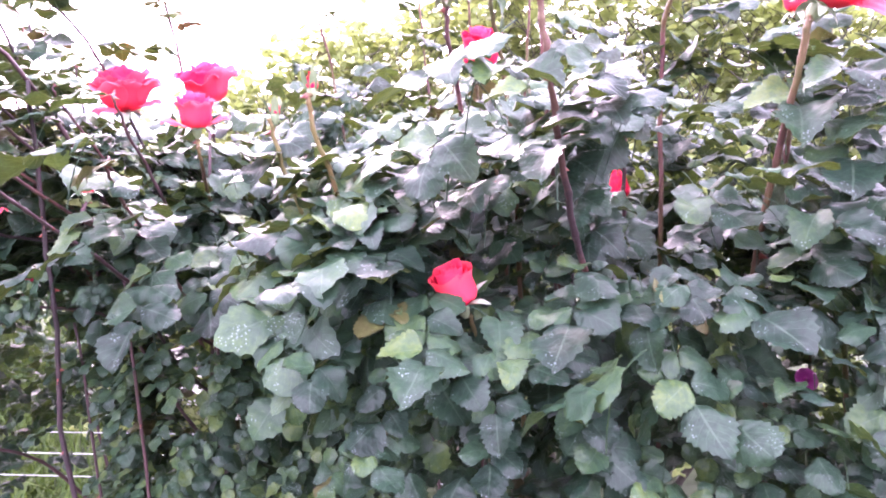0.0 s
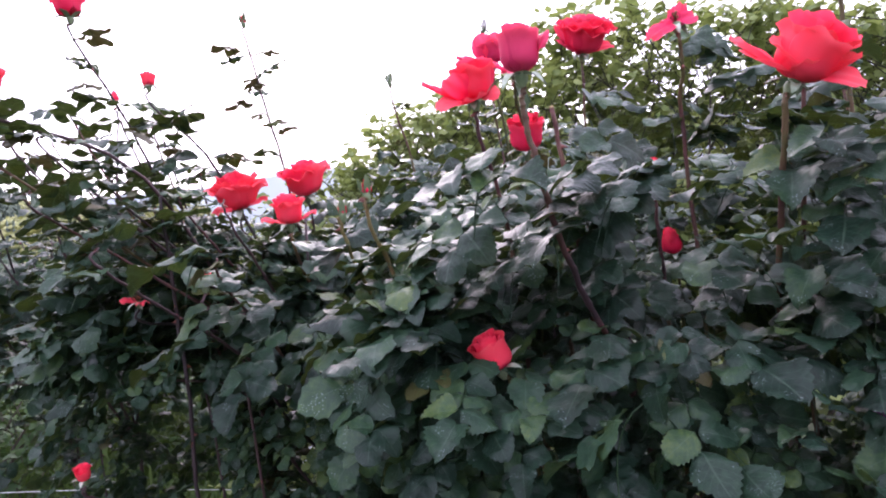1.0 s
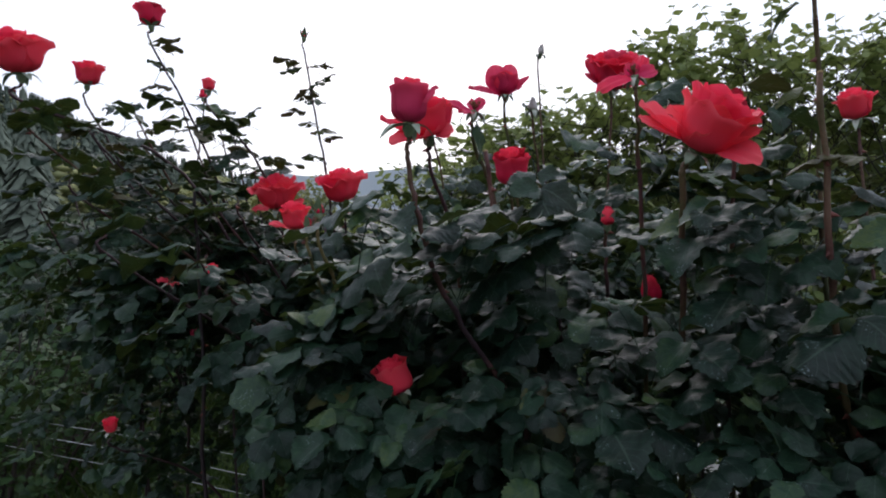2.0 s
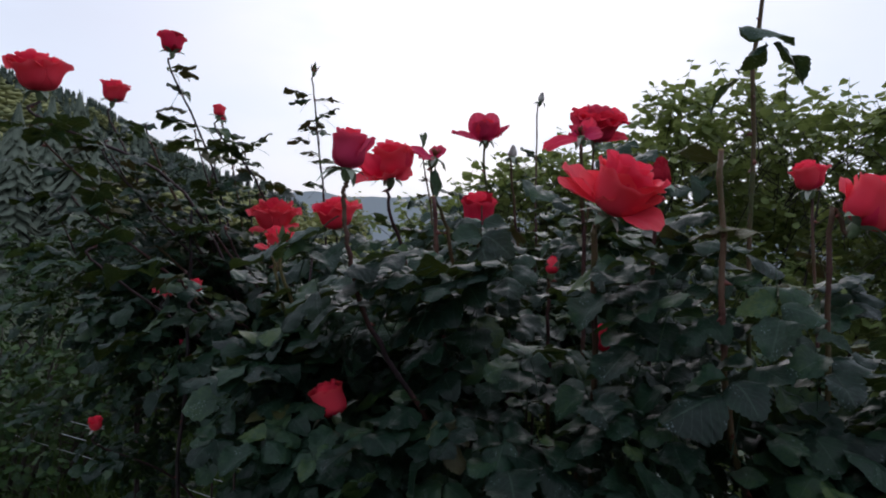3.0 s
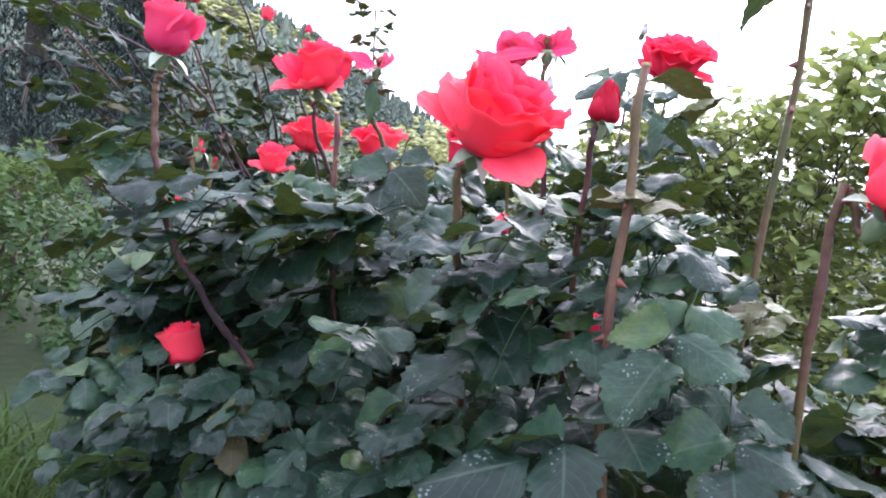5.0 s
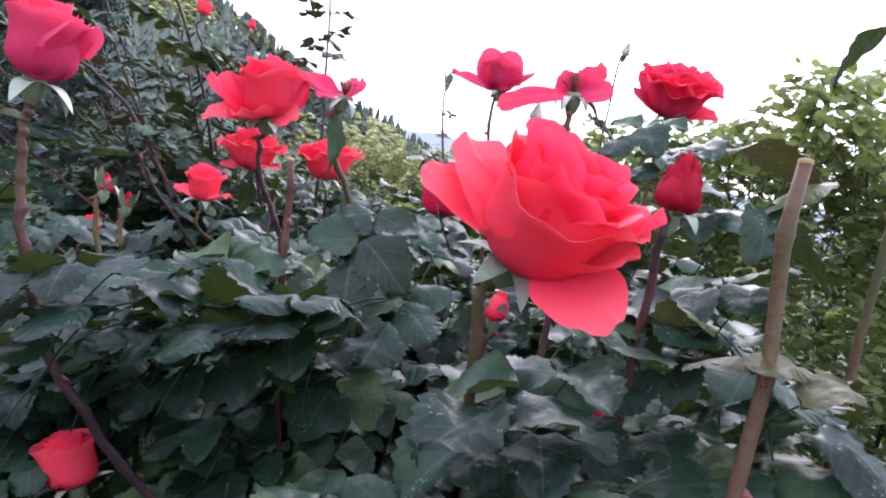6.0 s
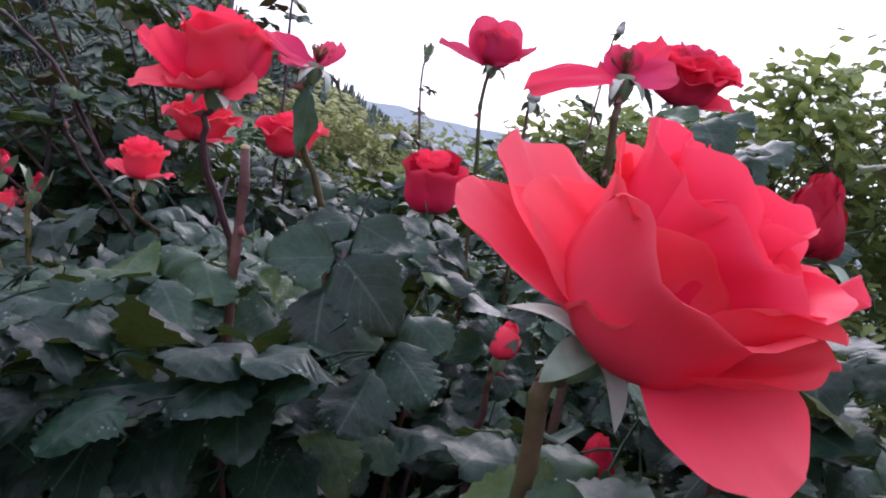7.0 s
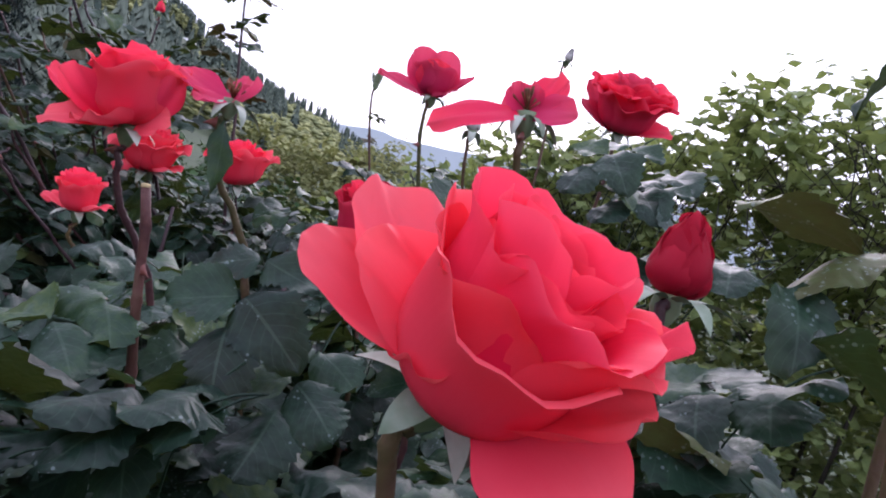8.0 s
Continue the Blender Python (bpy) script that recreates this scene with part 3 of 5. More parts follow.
rings = [0.0, 0.4, 0.8, 1.2, 1.6, 2.0, 2.5, 3, 4, 5, 6.5, 8, 10, 12, 14, 18, 23, 30, 40, 52, 66, 82, 100, 120, 145, 170, 200, 230, 260, 290, 320, 380, 500, 800, 1500, 3000, 4600]
rows = []
for dist in rings:
    rows.append([(math.sin(radians(a * 3 - 180)) * dist, math.cos(radians(a * 3 - 180)) * dist, ground_height(a * 3 - 180, dist)) for a in range(120)])
ground = new("ground", grid_mesh("ground", rows, close=True))
ground.data.materials.append(SOIL_GRASS)
tagged(ground, "dark grassy ground rising into a wooded hillside", "ground", kind="structure")


def slab(x0, x1, y0, y1, z0, z1):
    v = [(x, y, z) for z in (z0, z1) for y in (y0, y1) for x in (x0, x1)]
    return raw_mesh("slab", v, [(0, 2, 3, 1), (4, 5, 7, 6), (0, 1, 5, 4), (2, 6, 7, 3), (0, 4, 6, 2), (1, 3, 7, 5)], smooth=False)


pavement = new("pavement", slab(-3.2, 0.2, 3.95, 5.3, -0.1, 0.06))
pavement.data.materials.append(CONCRETE)
tagged(pavement, "pale concrete path beyond the roses", "pavement", kind="structure")

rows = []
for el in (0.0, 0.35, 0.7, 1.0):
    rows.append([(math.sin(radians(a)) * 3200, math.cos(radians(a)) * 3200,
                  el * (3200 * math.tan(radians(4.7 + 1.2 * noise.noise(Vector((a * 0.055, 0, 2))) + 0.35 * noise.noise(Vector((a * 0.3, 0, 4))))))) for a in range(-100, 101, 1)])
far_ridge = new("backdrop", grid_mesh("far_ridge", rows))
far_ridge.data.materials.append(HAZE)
tagged(far_ridge, "far mountain ridge tinted pale for haze", "mountain", kind="structure")


def conifer_shape(r, sprays=70, fine=1.0):
    """A coarse conifer one metre high: drooping ragged sprays round a trunk."""
    verts, faces = [], []
    for k in range(sprays):
        z = 0.06 + 0.92 * (k + r.random()) / sprays
        rad = 0.20 * (1 - z) ** 0.85 + 0.012
        a = k * 2.4 + r.uniform(-0.5, 0.5)
        c, s = math.cos(a), math.sin(a)
        out, w, drop = rad * r.uniform(0.75, 1.2), (rad * r.uniform(0.3, 0.55) + 0.012) * fine, r.uniform(0.02, 0.09)
        b = len(verts)
        verts += [(c * 0.01, s * 0.01, z + 0.05), (c * out * 0.6 - s * w, s * out * 0.6 + c * w, z - drop * 0.4), (c * out, s * out, z - drop), (c * out * 0.6 + s * w, s * out * 0.6 - c * w, z - drop * 0.4)]
        faces += [(b, b + 1, b + 2), (b, b + 2, b + 3)]
    return np.array(verts), np.array(faces), np.zeros((len(verts), 2))


def broadleaf_shape(r, clumps=20):
    """A coarse broadleaved tree one metre high: many small ragged clumps."""
    verts, faces = [], []
    for k in range(clumps):
        a, q, z = r.uniform(0, 6.3), r.uniform(0, 0.3), r.uniform(0.25, 0.95)
        q *= math.sin(math.pi * min(1, (z - 0.15) / 0.85)) ** 0.5
        c = Vector((math.cos(a) * q, math.sin(a) * q, z))
        b = len(verts)
        ring = 6
        verts.append(tuple(c + Vector((0, 0, r.uniform(0.06, 0.1)))))
        for i in range(ring):
            t = 6.283 * i / ring
            w = r.uniform(0.06, 0.13)
            verts.append(tuple(c + Vector((math.cos(t) * w, math.sin(t) * w, r.uniform(-0.03, 0.02)))))
        verts.append(tuple(c - Vector((0, 0, r.uniform(0.05, 0.08)))))
        for i in range(ring):
            faces.append((b, b + 1 + i, b + 1 + (i + 1) % ring))
            faces.append((b + ring + 1, b + 1 + (i + 1) % ring, b + 1 + i))
    return np.array(verts), np.array(faces), np.zeros((len(verts), 2))


rng = random.Random(21)
CONIFERS = [conifer_shape(rng) for _ in range(5)]
BROADS = [broadleaf_shape(rng) for _ in range(5)]
NEAR_CONIFERS = [conifer_shape(rng, 330, 0.42) for _ in range(4)]
dark_poses, bright_poses, near_poses = [], [], []
for _ in range(3400):
    az = rng.uniform(-100, -37)
    dist = 300 * rng.uniform(0.05, 1.0) ** 0.5
    z = ground_height(az, dist)
    h = rng.uniform(6, 17) * (0.4 + 0.6 * dist / 300)
    h = min(h, dist * math.tan(radians(skyline(az) + 0.35)) + 1.6 - z)
    if h < 2.0 or (abs(az - -57.8) < 2.2 and 120 < dist < 212):
        continue
    w = rng.uniform(0.7, 1.3)
    m = Matrix.LocRotScale((math.sin(radians(az)) * dist, math.cos(radians(az)) * dist, z - 0.3), Euler((0, 0, rng.uniform(0, 6.3))), (h * w, h * w, h))
    if noise.noise(Vector((az * 0.12, dist * 0.012, 1))) > rng.uniform(-0.25, 0.2):
        m = m @ Matrix.Diagonal((1.0, 1.0, 0.6, 1))
        bright_poses.append(m)
    else:
        dark_poses.append(m)
for _ in range(420):
    az, dist = rng.uniform(-110, -58), rng.uniform(20, 75)
    h = rng.uniform(3, 6.5)
    near_poses.append(Matrix.LocRotScale((math.sin(radians(az)) * dist, math.cos(radians(az)) * dist, ground_height(az, dist) - 0.2), Euler((0, 0, rng.uniform(0, 6.3))), (h, h, h)))
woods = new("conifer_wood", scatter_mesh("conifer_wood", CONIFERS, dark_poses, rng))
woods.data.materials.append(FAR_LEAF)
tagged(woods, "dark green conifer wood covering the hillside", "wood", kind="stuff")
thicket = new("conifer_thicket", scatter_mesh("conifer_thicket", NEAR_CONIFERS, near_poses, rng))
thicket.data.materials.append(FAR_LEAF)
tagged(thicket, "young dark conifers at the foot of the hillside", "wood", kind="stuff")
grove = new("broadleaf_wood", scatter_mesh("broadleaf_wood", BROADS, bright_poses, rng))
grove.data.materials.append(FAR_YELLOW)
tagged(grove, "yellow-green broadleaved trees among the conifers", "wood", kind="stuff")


def leaf_shape(r, length, width, rows=4, cols=2):
    v, f, u = leaflet_piece(r, (0, 0, 0), 0, length, width, rows, cols, 0.0)
    return np.array(v), np.array(f), np.array(u)


rng = random.Random(5)
SIMPLE = [leaf_shape(rng, 1.0, 0.82, 3) for _ in range(5)]
SIMPLE_MESH = []
for _ in range(4):
    v, f, u = leaflet_piece(rng, (0, 0, 0), 0, 1.0, 0.8, 6, 4, 0.0)
    SIMPLE_MESH.append(raw_mesh("leaf", v, f, u))


def branch_points(r, a, b, sag):
    mid = a.lerp(b, 0.5) + Vector((r.uniform(-1, 1), r.uniform(-1, 1), sag)) * 0.08 * (b - a).length
    return [a, mid, b]


def shrub(name, place, label, category, mat, stems, leaves, leaf_size, top, spread, near=0, seed=0, group=""):
    """A many-stemmed shrub or small tree. top(x, y): the crown's height there in world metres; spread: (half width x, half width y, lowest leaf)."""
    r = random.Random(seed)
    ob = thing(name, place, label, category, group)
    base = Vector(place)
    twigs = []
    for i in range(stems):
        x, y = r.uniform(-1, 1) * spread[0] * 0.85, r.uniform(-1, 1) * spread[1] * 0.8
        h = top(base.x + x, base.y + y) * r.uniform(0.75, 0.97)
        foot = Vector((x * 0.25, y * 0.25, -0.05))
        tip = Vector((x, y, h))
        pts = spline([foot, Vector((x * 0.55, y * 0.55, h * 0.45)), tip], 8)
        pcs = [tube_piece(pts, [lerp(0.016, 0.003, k / 8) for k in range(9)], 6)]
        for _ in range(5):
            k = r.randrange(3, 8)
            d = Vector((r.uniform(-1, 1), r.uniform(-1, 1), r.uniform(0.1, 0.9))).normalized() * r.uniform(0.15, 0.4)
            bp = spline(branch_points(r, pts[k], pts[k] + d, 0.4), 4)
            pcs.append(tube_piece(bp, [lerp(0.004, 0.0015, j / 4) for j in range(5)], 4))
            twigs.append(bp)
        twigs.append(pts[4:])
        part("branch", join_meshes("branch", pcs), BARK, ob)
    poses, stalks = [], []
    for i in range(leaves // 10):
        x, y = r.uniform(-1, 1) * spread[0], r.uniform(-1, 1) * spread[1]
        if abs(x / spread[0]) ** 3 + abs(y / spread[1]) ** 3 > 1.05 + 0.45 * noise.noise(Vector((x, y, 4)) * 1.9):
            continue
        h = top(base.x + x, base.y + y)
        z = spread[2] + (h - 0.07 - spread[2]) * r.random() ** 0.55
        dens = noise.noise(Vector((base.x + x, base.y + y, z)) * 2.6)
        if dens < -0.22 and r.random() < 0.7:
            continue
        d = Vector((r.gauss(0, 0.45), r.gauss(0, 0.45), r.uniform(0.2, 1.0))).normalized()
        size, a0 = leaf_size * r.uniform(0.8, 1.15), r.uniform(0, 6.3)
        foot, ln = Vector((x, y, z - 0.06)), leaf_size * 3.4
        if z > h - 0.45:
            stalks.append(tube_piece([foot - d * ln * 1.5, foot, foot + d * ln], [0.0022, 0.0016, 0.0008], 3, False))
        for k in range(10):
            s = size * (0.6 + 0.45 * math.sin(math.pi * (k + 1) / 11))
            poses.append(leaf_pose(foot + d * ln * (k + r.random()) / 10, a0 + k * 2.4 + r.uniform(-0.5, 0.5), r.uniform(-0.7, 0.7), r.uniform(-0.6, 0.6), s))
    if stalks:
        part("brush", join_meshes("brush", stalks), BARK, ob, kind="stuff")
    poses.sort(key=lambda m: m.translation.y)
    for m in poses[:near]:
        me = SIMPLE_MESH[r.randrange(len(SIMPLE_MESH))]
        o2 = new("leaf", me)
        if not me.materials:
            me.materials.append(mat)
        o2.parent, o2.matrix_basis = ob, m
    part("foliage", scatter_mesh("foliage", SIMPLE, poses[near:], r), mat, ob, kind="stuff")
    return ob


def hedge_top(x, y):
    """The yellow-green shrub's outline: rising to the right."""
    pts = ((-2.2, 1.2), (-1.5, 1.72), (-1.1, 1.95), (-0.75, 2.06), (-0.2, 2.22), (0.15, 2.42), (0.65, 2.30), (1.2, 2.2), (2.0, 2.1), (3.0, 1.8))
    h = pts[0][1] if x < pts[0][0] else pts[-1][1]
    for (a0, e0), (a1, e1) in zip(pts, pts[1:]):
        if a0 <= x <= a1:
            h = lerp(e0, e1, (x - a0) / (a1 - a0))
    return h + 0.10 * noise.noise(Vector((x * 4, y * 4, 0))) - 0.25 * max(0.0, abs(y - 3.0) - 0.2)


shrub("leafy_shrub", (0.3, 3.0, 0.0), "tall shrub with small yellow-green leaves", "shrub", SHRUB_LEAF, 28, 52000, 0.05, hedge_top, (2.3, 0.42, 0.05), 290, 3)
# added dark layer, stands in for shade between the leaves in front
shrub("added_backing", (0.9, 4.6, 0.0), "dense dark shrub added behind the yellow-green one to darken its gaps", "shrub", DARK_LEAF, 14, 15000, 0.075, lambda x, y: hedge_top(x * 0.85, 3.0) - 0.3 + 0.2 * noise.noise(Vector((x, y, 9)) * 2.0), (2.3, 0.55, 0.05), 0, 16)
shrub("dark_shrub", (-3.4, 2.0, 0.0), "low dark green shrub behind the wire fence", "shrub", DARK_LEAF, 12, 6500, 0.055, lambda x, y: 1.15 + 0.25 * noise.noise(Vector((x, y, 7)) * 1.7), (1.2, 0.7, 0.05), 0, 11, "undergrowth")
shrub("dark_shrub", (-4.6, 3.6, 0.0), "dark green shrub in the undergrowth", "shrub", DARK_LEAF, 12, 7000, 0.07, lambda x, y: 1.6 + 0.3 * noise.noise(Vector((x, y, 7)) * 1.4), (1.6, 0.9, 0.1), 0, 12, "undergrowth")
shrub("dark_shrub", (-2.6, 4.4, 0.0), "dark green shrub in the undergrowth", "shrub", DARK_LEAF, 10, 6000, 0.07, lambda x, y: 1.35 + 0.3 * noise.noise(Vector((x, y, 3)) * 1.4), (1.3, 0.8, 0.1), 0, 13, "undergrowth")
shrub("green_shrub", (-5.2, 1.4, 0.0), "green shrub beside the undergrowth", "shrub", GRASS, 10, 4500, 0.07, lambda x, y: 1.3 + 0.3 * noise.noise(Vector((x, y, 5)) * 1.2), (1.0, 0.8, 0.1), 0, 14, "undergrowth")
shrub("yellow_tree", (-9.2, 10.2, 0.0), "small yellow-green tree further down the slope", "tree", YELLOW_LEAF, 12, 7000, 0.12, lambda x, y: 2.3 + 0.5 * noise.noise(Vector((x, y, 2)) * 1.1), (1.5, 1.2, 0.3), 0, 15)


def big_conifer(place, height, seed, label):
    """A dark conifer near by: trunk, drooping limbs, hanging sprays."""
    r = random.Random(seed)
    ob = thing("conifer", place, label, "tree")
    trunk = spline([Vector((0, 0, -0.1)), Vector((0.1, 0.05, height * 0.5)), Vector((0.05, 0, height))], 14)
    part("trunk", join_meshes("trunk", [tube_piece(trunk, [lerp(0.22, 0.02, k / 14) for k in range(15)], 9)]), BARK, ob)
    poses = []
    for i in range(84):
        z = height * r.uniform(0.06, 0.97)
        a, ln = r.uniform(0, 6.3), (height - z) * 0.15 + 0.5
        root = Vector((0.08, 0.03, z))
        d = Vector((math.cos(a), math.sin(a), 0))
        pts = spline([root, root + d * ln * 0.5 + Vector((0, 0, 0.12)), root + d * ln - Vector((0, 0, 0.2 * ln))], 8)
        part("limb", join_meshes("limb", [tube_piece(pts, [lerp(0.035, 0.006, k / 8) for k in range(9)], 5)]), BARK, ob)
        for k in range(270):
            p = pts[r.randrange(1, 9)] + Vector((r.uniform(-1, 1), r.uniform(-1, 1), r.uniform(-1.2, 0.2))) * 0.36
            poses.append(leaf_pose(p, r.uniform(0, 6.3), r.uniform(-1.4, -0.2), r.uniform(-0.8, 0.8), r.uniform(0.07, 0.16)))
    part("crown", scatter_mesh("crown", SPRAY, poses, r), SPRUCE, ob, kind="stuff")
    return ob


rng = random.Random(9)
SPRAY = [leaf_shape(rng, 1.0, 0.22, 2, 2) for _ in range(4)]
big_conifer((-11.3, 3.0, 0.0), 10.0, 1, "tall dark conifer with hanging sprays at the foot of the hill")
big_conifer((-15.5, 6.0, 0.0), 6.5, 2, "dark conifer at the foot of the wooded hill")


def house(place, turn, w, d, h, label):
    ob = thing("house", place, label, "house")
    ob.rotation_euler = (0, 0, turn)
    part("wall", slab(-w / 2, w / 2, -d / 2, d / 2, -2.0, h), WALLS, ob)
    e = 0.4
    v = [(-w / 2 - e, -d / 2 - e, h), (w / 2 + e, -d / 2 - e, h), (w / 2 + e, d / 2 + e, h), (-w / 2 - e, d / 2 + e, h), (-w / 2 - e, 0, h + 1.4), (w / 2 + e, 0, h + 1.4)]
    part("roof", raw_mesh("roof", v, [(0, 1, 5, 4), (2, 3, 4, 5), (0, 4, 3), (1, 2, 5), (0, 3, 2, 1)], smooth=False), ROOF, ob)
    for x in (-w / 4, w / 4):
        part("window", slab(x - 0.5, x + 0.5, -d / 2 - 0.06, -d / 2 + 0.05, h * 0.35, h * 0.75), PANE, ob)


house((-173.6, 109.1, 24.1), 0.9, 7, 5, 4.0, "small whitewashed house with a tin roof on the hillside")

fence = thing("wire_fence", (-1.6, 1.75, 0.0), "thin galvanised wire fence behind the roses", "fence")
for h in (0.80, 0.735, 0.665):
    pts = [Vector((-4 + k * 0.8, 0.0, h - 0.02 * math.sin(math.pi * ((k * 0.8) % 4) / 4))) for k in range(8)]
    part("wire", join_meshes("wire", [tube_piece(pts, [0.0016] * 8, 5)]), WIRE, fence)
for x in (-4.0, 1.6):
    part("post", join_meshes("post", [tube_piece([Vector((x, 0.03, -0.1)), Vector((x, 0.03, 0.5)), Vector((x, 0.03, 0.95))], [0.03, 0.028, 0.026], 8)]), POST, fence)


def blade_shape(r, width):
    """A grass blade one metre long, folded along its middle and arching over."""
    arch, verts, faces, uv = r.uniform(0.15, 0.6), [], [], []
    for j in range(5):
        t = j / 4
        w = width * 0.5 * (1 - t ** 2.2) + 0.001
        y, z = t - 0.25 * arch * t ** 3, -arch * t ** 3
        verts += [(-w, y, z + w * 0.5), (0, y, z), (w, y, z + w * 0.5)]
        uv += [(0.0, t), (0.5, t), (1.0, t)]
    for j in range(4):
        for i in range(2):
            a = j * 3 + i
            faces.append((a, a + 1, a + 4, a + 3))
    return np.array(verts), np.array(faces), np.array(uv)


def tall_grass(count, seed):
    """Rough grass and weeds behind the roses, in tufts."""
    r = random.Random(seed)
    poses = []
    while len(poses) < count:
        x, y = r.uniform(-6.5, -0.5), r.uniform(0.6, 5.5)
        if (y < 1.65 and x > -1.7) or noise.noise(Vector((x, y, 6)) * 1.1) < -0.15:
            continue
        tall = 0.28 + 0.35 * r.random() + 0.3 * noise.noise(Vector((x, y, 1)) * 0.9)
        for _ in range(6):
            poses.append(leaf_pose(Vector((x + r.gauss(0, 0.04), y + r.gauss(0, 0.04), -0.02)), r.uniform(0, 6.3), r.uniform(0.9, 1.5), r.uniform(-0.5, 0.5), tall * r.uniform(0.6, 1.2)))
    ob = new("tall_grass", scatter_mesh("tall_grass", [blade_shape(r, w) for w in (0.012, 0.016, 0.022, 0.03)], poses, r))
    ob.data.materials.append(GRASS)
    tagged(ob, "rough green grass and weeds behind the roses", "grass", kind="stuff")


tall_grass(15000, 31)


# ---- rose bushes ----
def rose_bush(place, label):
    return thing("rose_bush", place, label, "rose bush", "rose bushes in the bed")


def clear(p):
    """Keeps leaves out of the walkway in front of the roses."""
    if p.y < (0.62 if p.x > 0.3 else 0.57) and p.x > -0.15:
        return False
    if p.z > 1.42 and p.x > 0.34 and p.y < 0.68:
        return False
    if p.z > 1.50 and 0.36 < p.x < 0.85 and p.y < 0.76:
        return False
    if p.z > 1.60 and -0.1 < p.x < 0.85 and p.y < 0.92:
        return False
    if p.z > 1.46 and 0.42 < p.x < 0.66 and p.y > 0.8:
        return False
    return True


# blooms that stand free of leaves on the side of the path
SPOTS = [Vector(c) for c in ((0.122, 0.655, 1.417), (0.446, 0.693, 1.66), (0.102, 0.759, 1.705), (0.207, 0.567, 1.69), (0.158, 0.803, 1.72), (0.465, 0.781, 1.69),
                             (0.354, 0.846, 1.738), (0.308, 0.877, 1.587), (0.134, 0.987, 1.667), (0.321, 1.068, 1.476), (0.663, 0.787, 1.66), (-0.477, 1.149, 1.662),
                             (-0.377, 1.242, 1.673), (-0.245, 0.933, 1.606), (-0.586, 1.008, 1.377), (-0.57, 0.941, 1.494), (0.592, 1.15, 1.731), (0.07, 1.111, 1.824), (0.21, 1.324, 1.879),
                             (-0.01, 0.703, 1.61), (-0.066, 0.751, 1.591), (0.557, 1.0, 1.202))]
VIEWS = [Vector(c) for c in ((0.22, 0.02, 1.55), (0.6, 0.04, 1.59), (0.68, 0.39, 1.64), (0.52, 0.52, 1.69))]


def covers(p):
    """Whether a leaf at p would hide one of the free blooms from the path."""
    for c in SPOTS:
        d = p - c
        if d.length > 0.42:
            continue
        for v in VIEWS[:1] if c.z < 1.3 else VIEWS:
            w = (v - c).normalized()
            along = d.dot(w)
            if along > -0.02 and (d - w * along).length < 0.058:
                return True
    return False


def canopy(bush, centre, radii, count, near, seed, low=0.0, young=0.02, sparse=-1.0):
    """Leaves over a bush: most in its outer shell, hanging on the flanks and level on top."""
    r = random.Random(seed)
    c, found = Vector(centre), []
    while len(found) < count:
        d = Vector((r.gauss(0, 1), r.gauss(0, 1), r.gauss(0, 1))).normalized()
        if d.z < -0.5:
            continue
        e = Vector([math.copysign(abs(q) ** 0.75, q) for q in d])
        p = c + Vector((e.x * radii[0], e.y * radii[1], e.z * radii[2])) * r.uniform(0.55, 1.0) ** 0.5
        p += Vector((0, 0, 0.05 * noise.noise(p * 5)))
        if not clear(p) or p.z < low or noise.noise(p * 4.0) < sparse or (p.x < -0.52 and p.y < 1.5 and p.z < 1.30 and r.random() < 0.55) or (-0.30 < p.x < -0.03 and p.y < 0.88 and p.z < 1.42) or (-0.5 < p.x < -0.08 and p.y < 1.04 and p.z < 1.36) or (p.x < 0.0 and p.y < 1.0 and p.z < 1.34):
            continue
        az = math.atan2(d.y, d.x) + r.gauss(0, 0.55)
        flank = 1 - max(0.0, d.z) ** 0.8
        pitch = r.gauss(-0.10 - 0.5 * flank, 0.34)
        if covers(p + Vector((math.cos(az), math.sin(az), math.tan(pitch))) * 0.06):
            continue
        found.append(leaf_pose(p - bush.location, az, pitch, r.gauss(0, 0.4), r.uniform(0.6, 1.02) * (0.7 if p.z < 1.38 else 0.95)))
    eye = Vector((0.45, 0.2, 1.45)) - bush.location
    found.sort(key=lambda m: (m.translation - eye).length)
    for m in found[:near]:
        q = r.random()
        me = r.choice(YOUNG) if q < young else r.choice(TRIPLE) if q < young + 0.12 else r.choice(LEAVES)
        part("leaf", me, ROSE_LEAF, bush, "", m)
    if found[near:]:
        part("foliage", scatter_mesh("foliage", COARSE, found[near:], r), ROSE_LEAF, bush, kind="stuff")


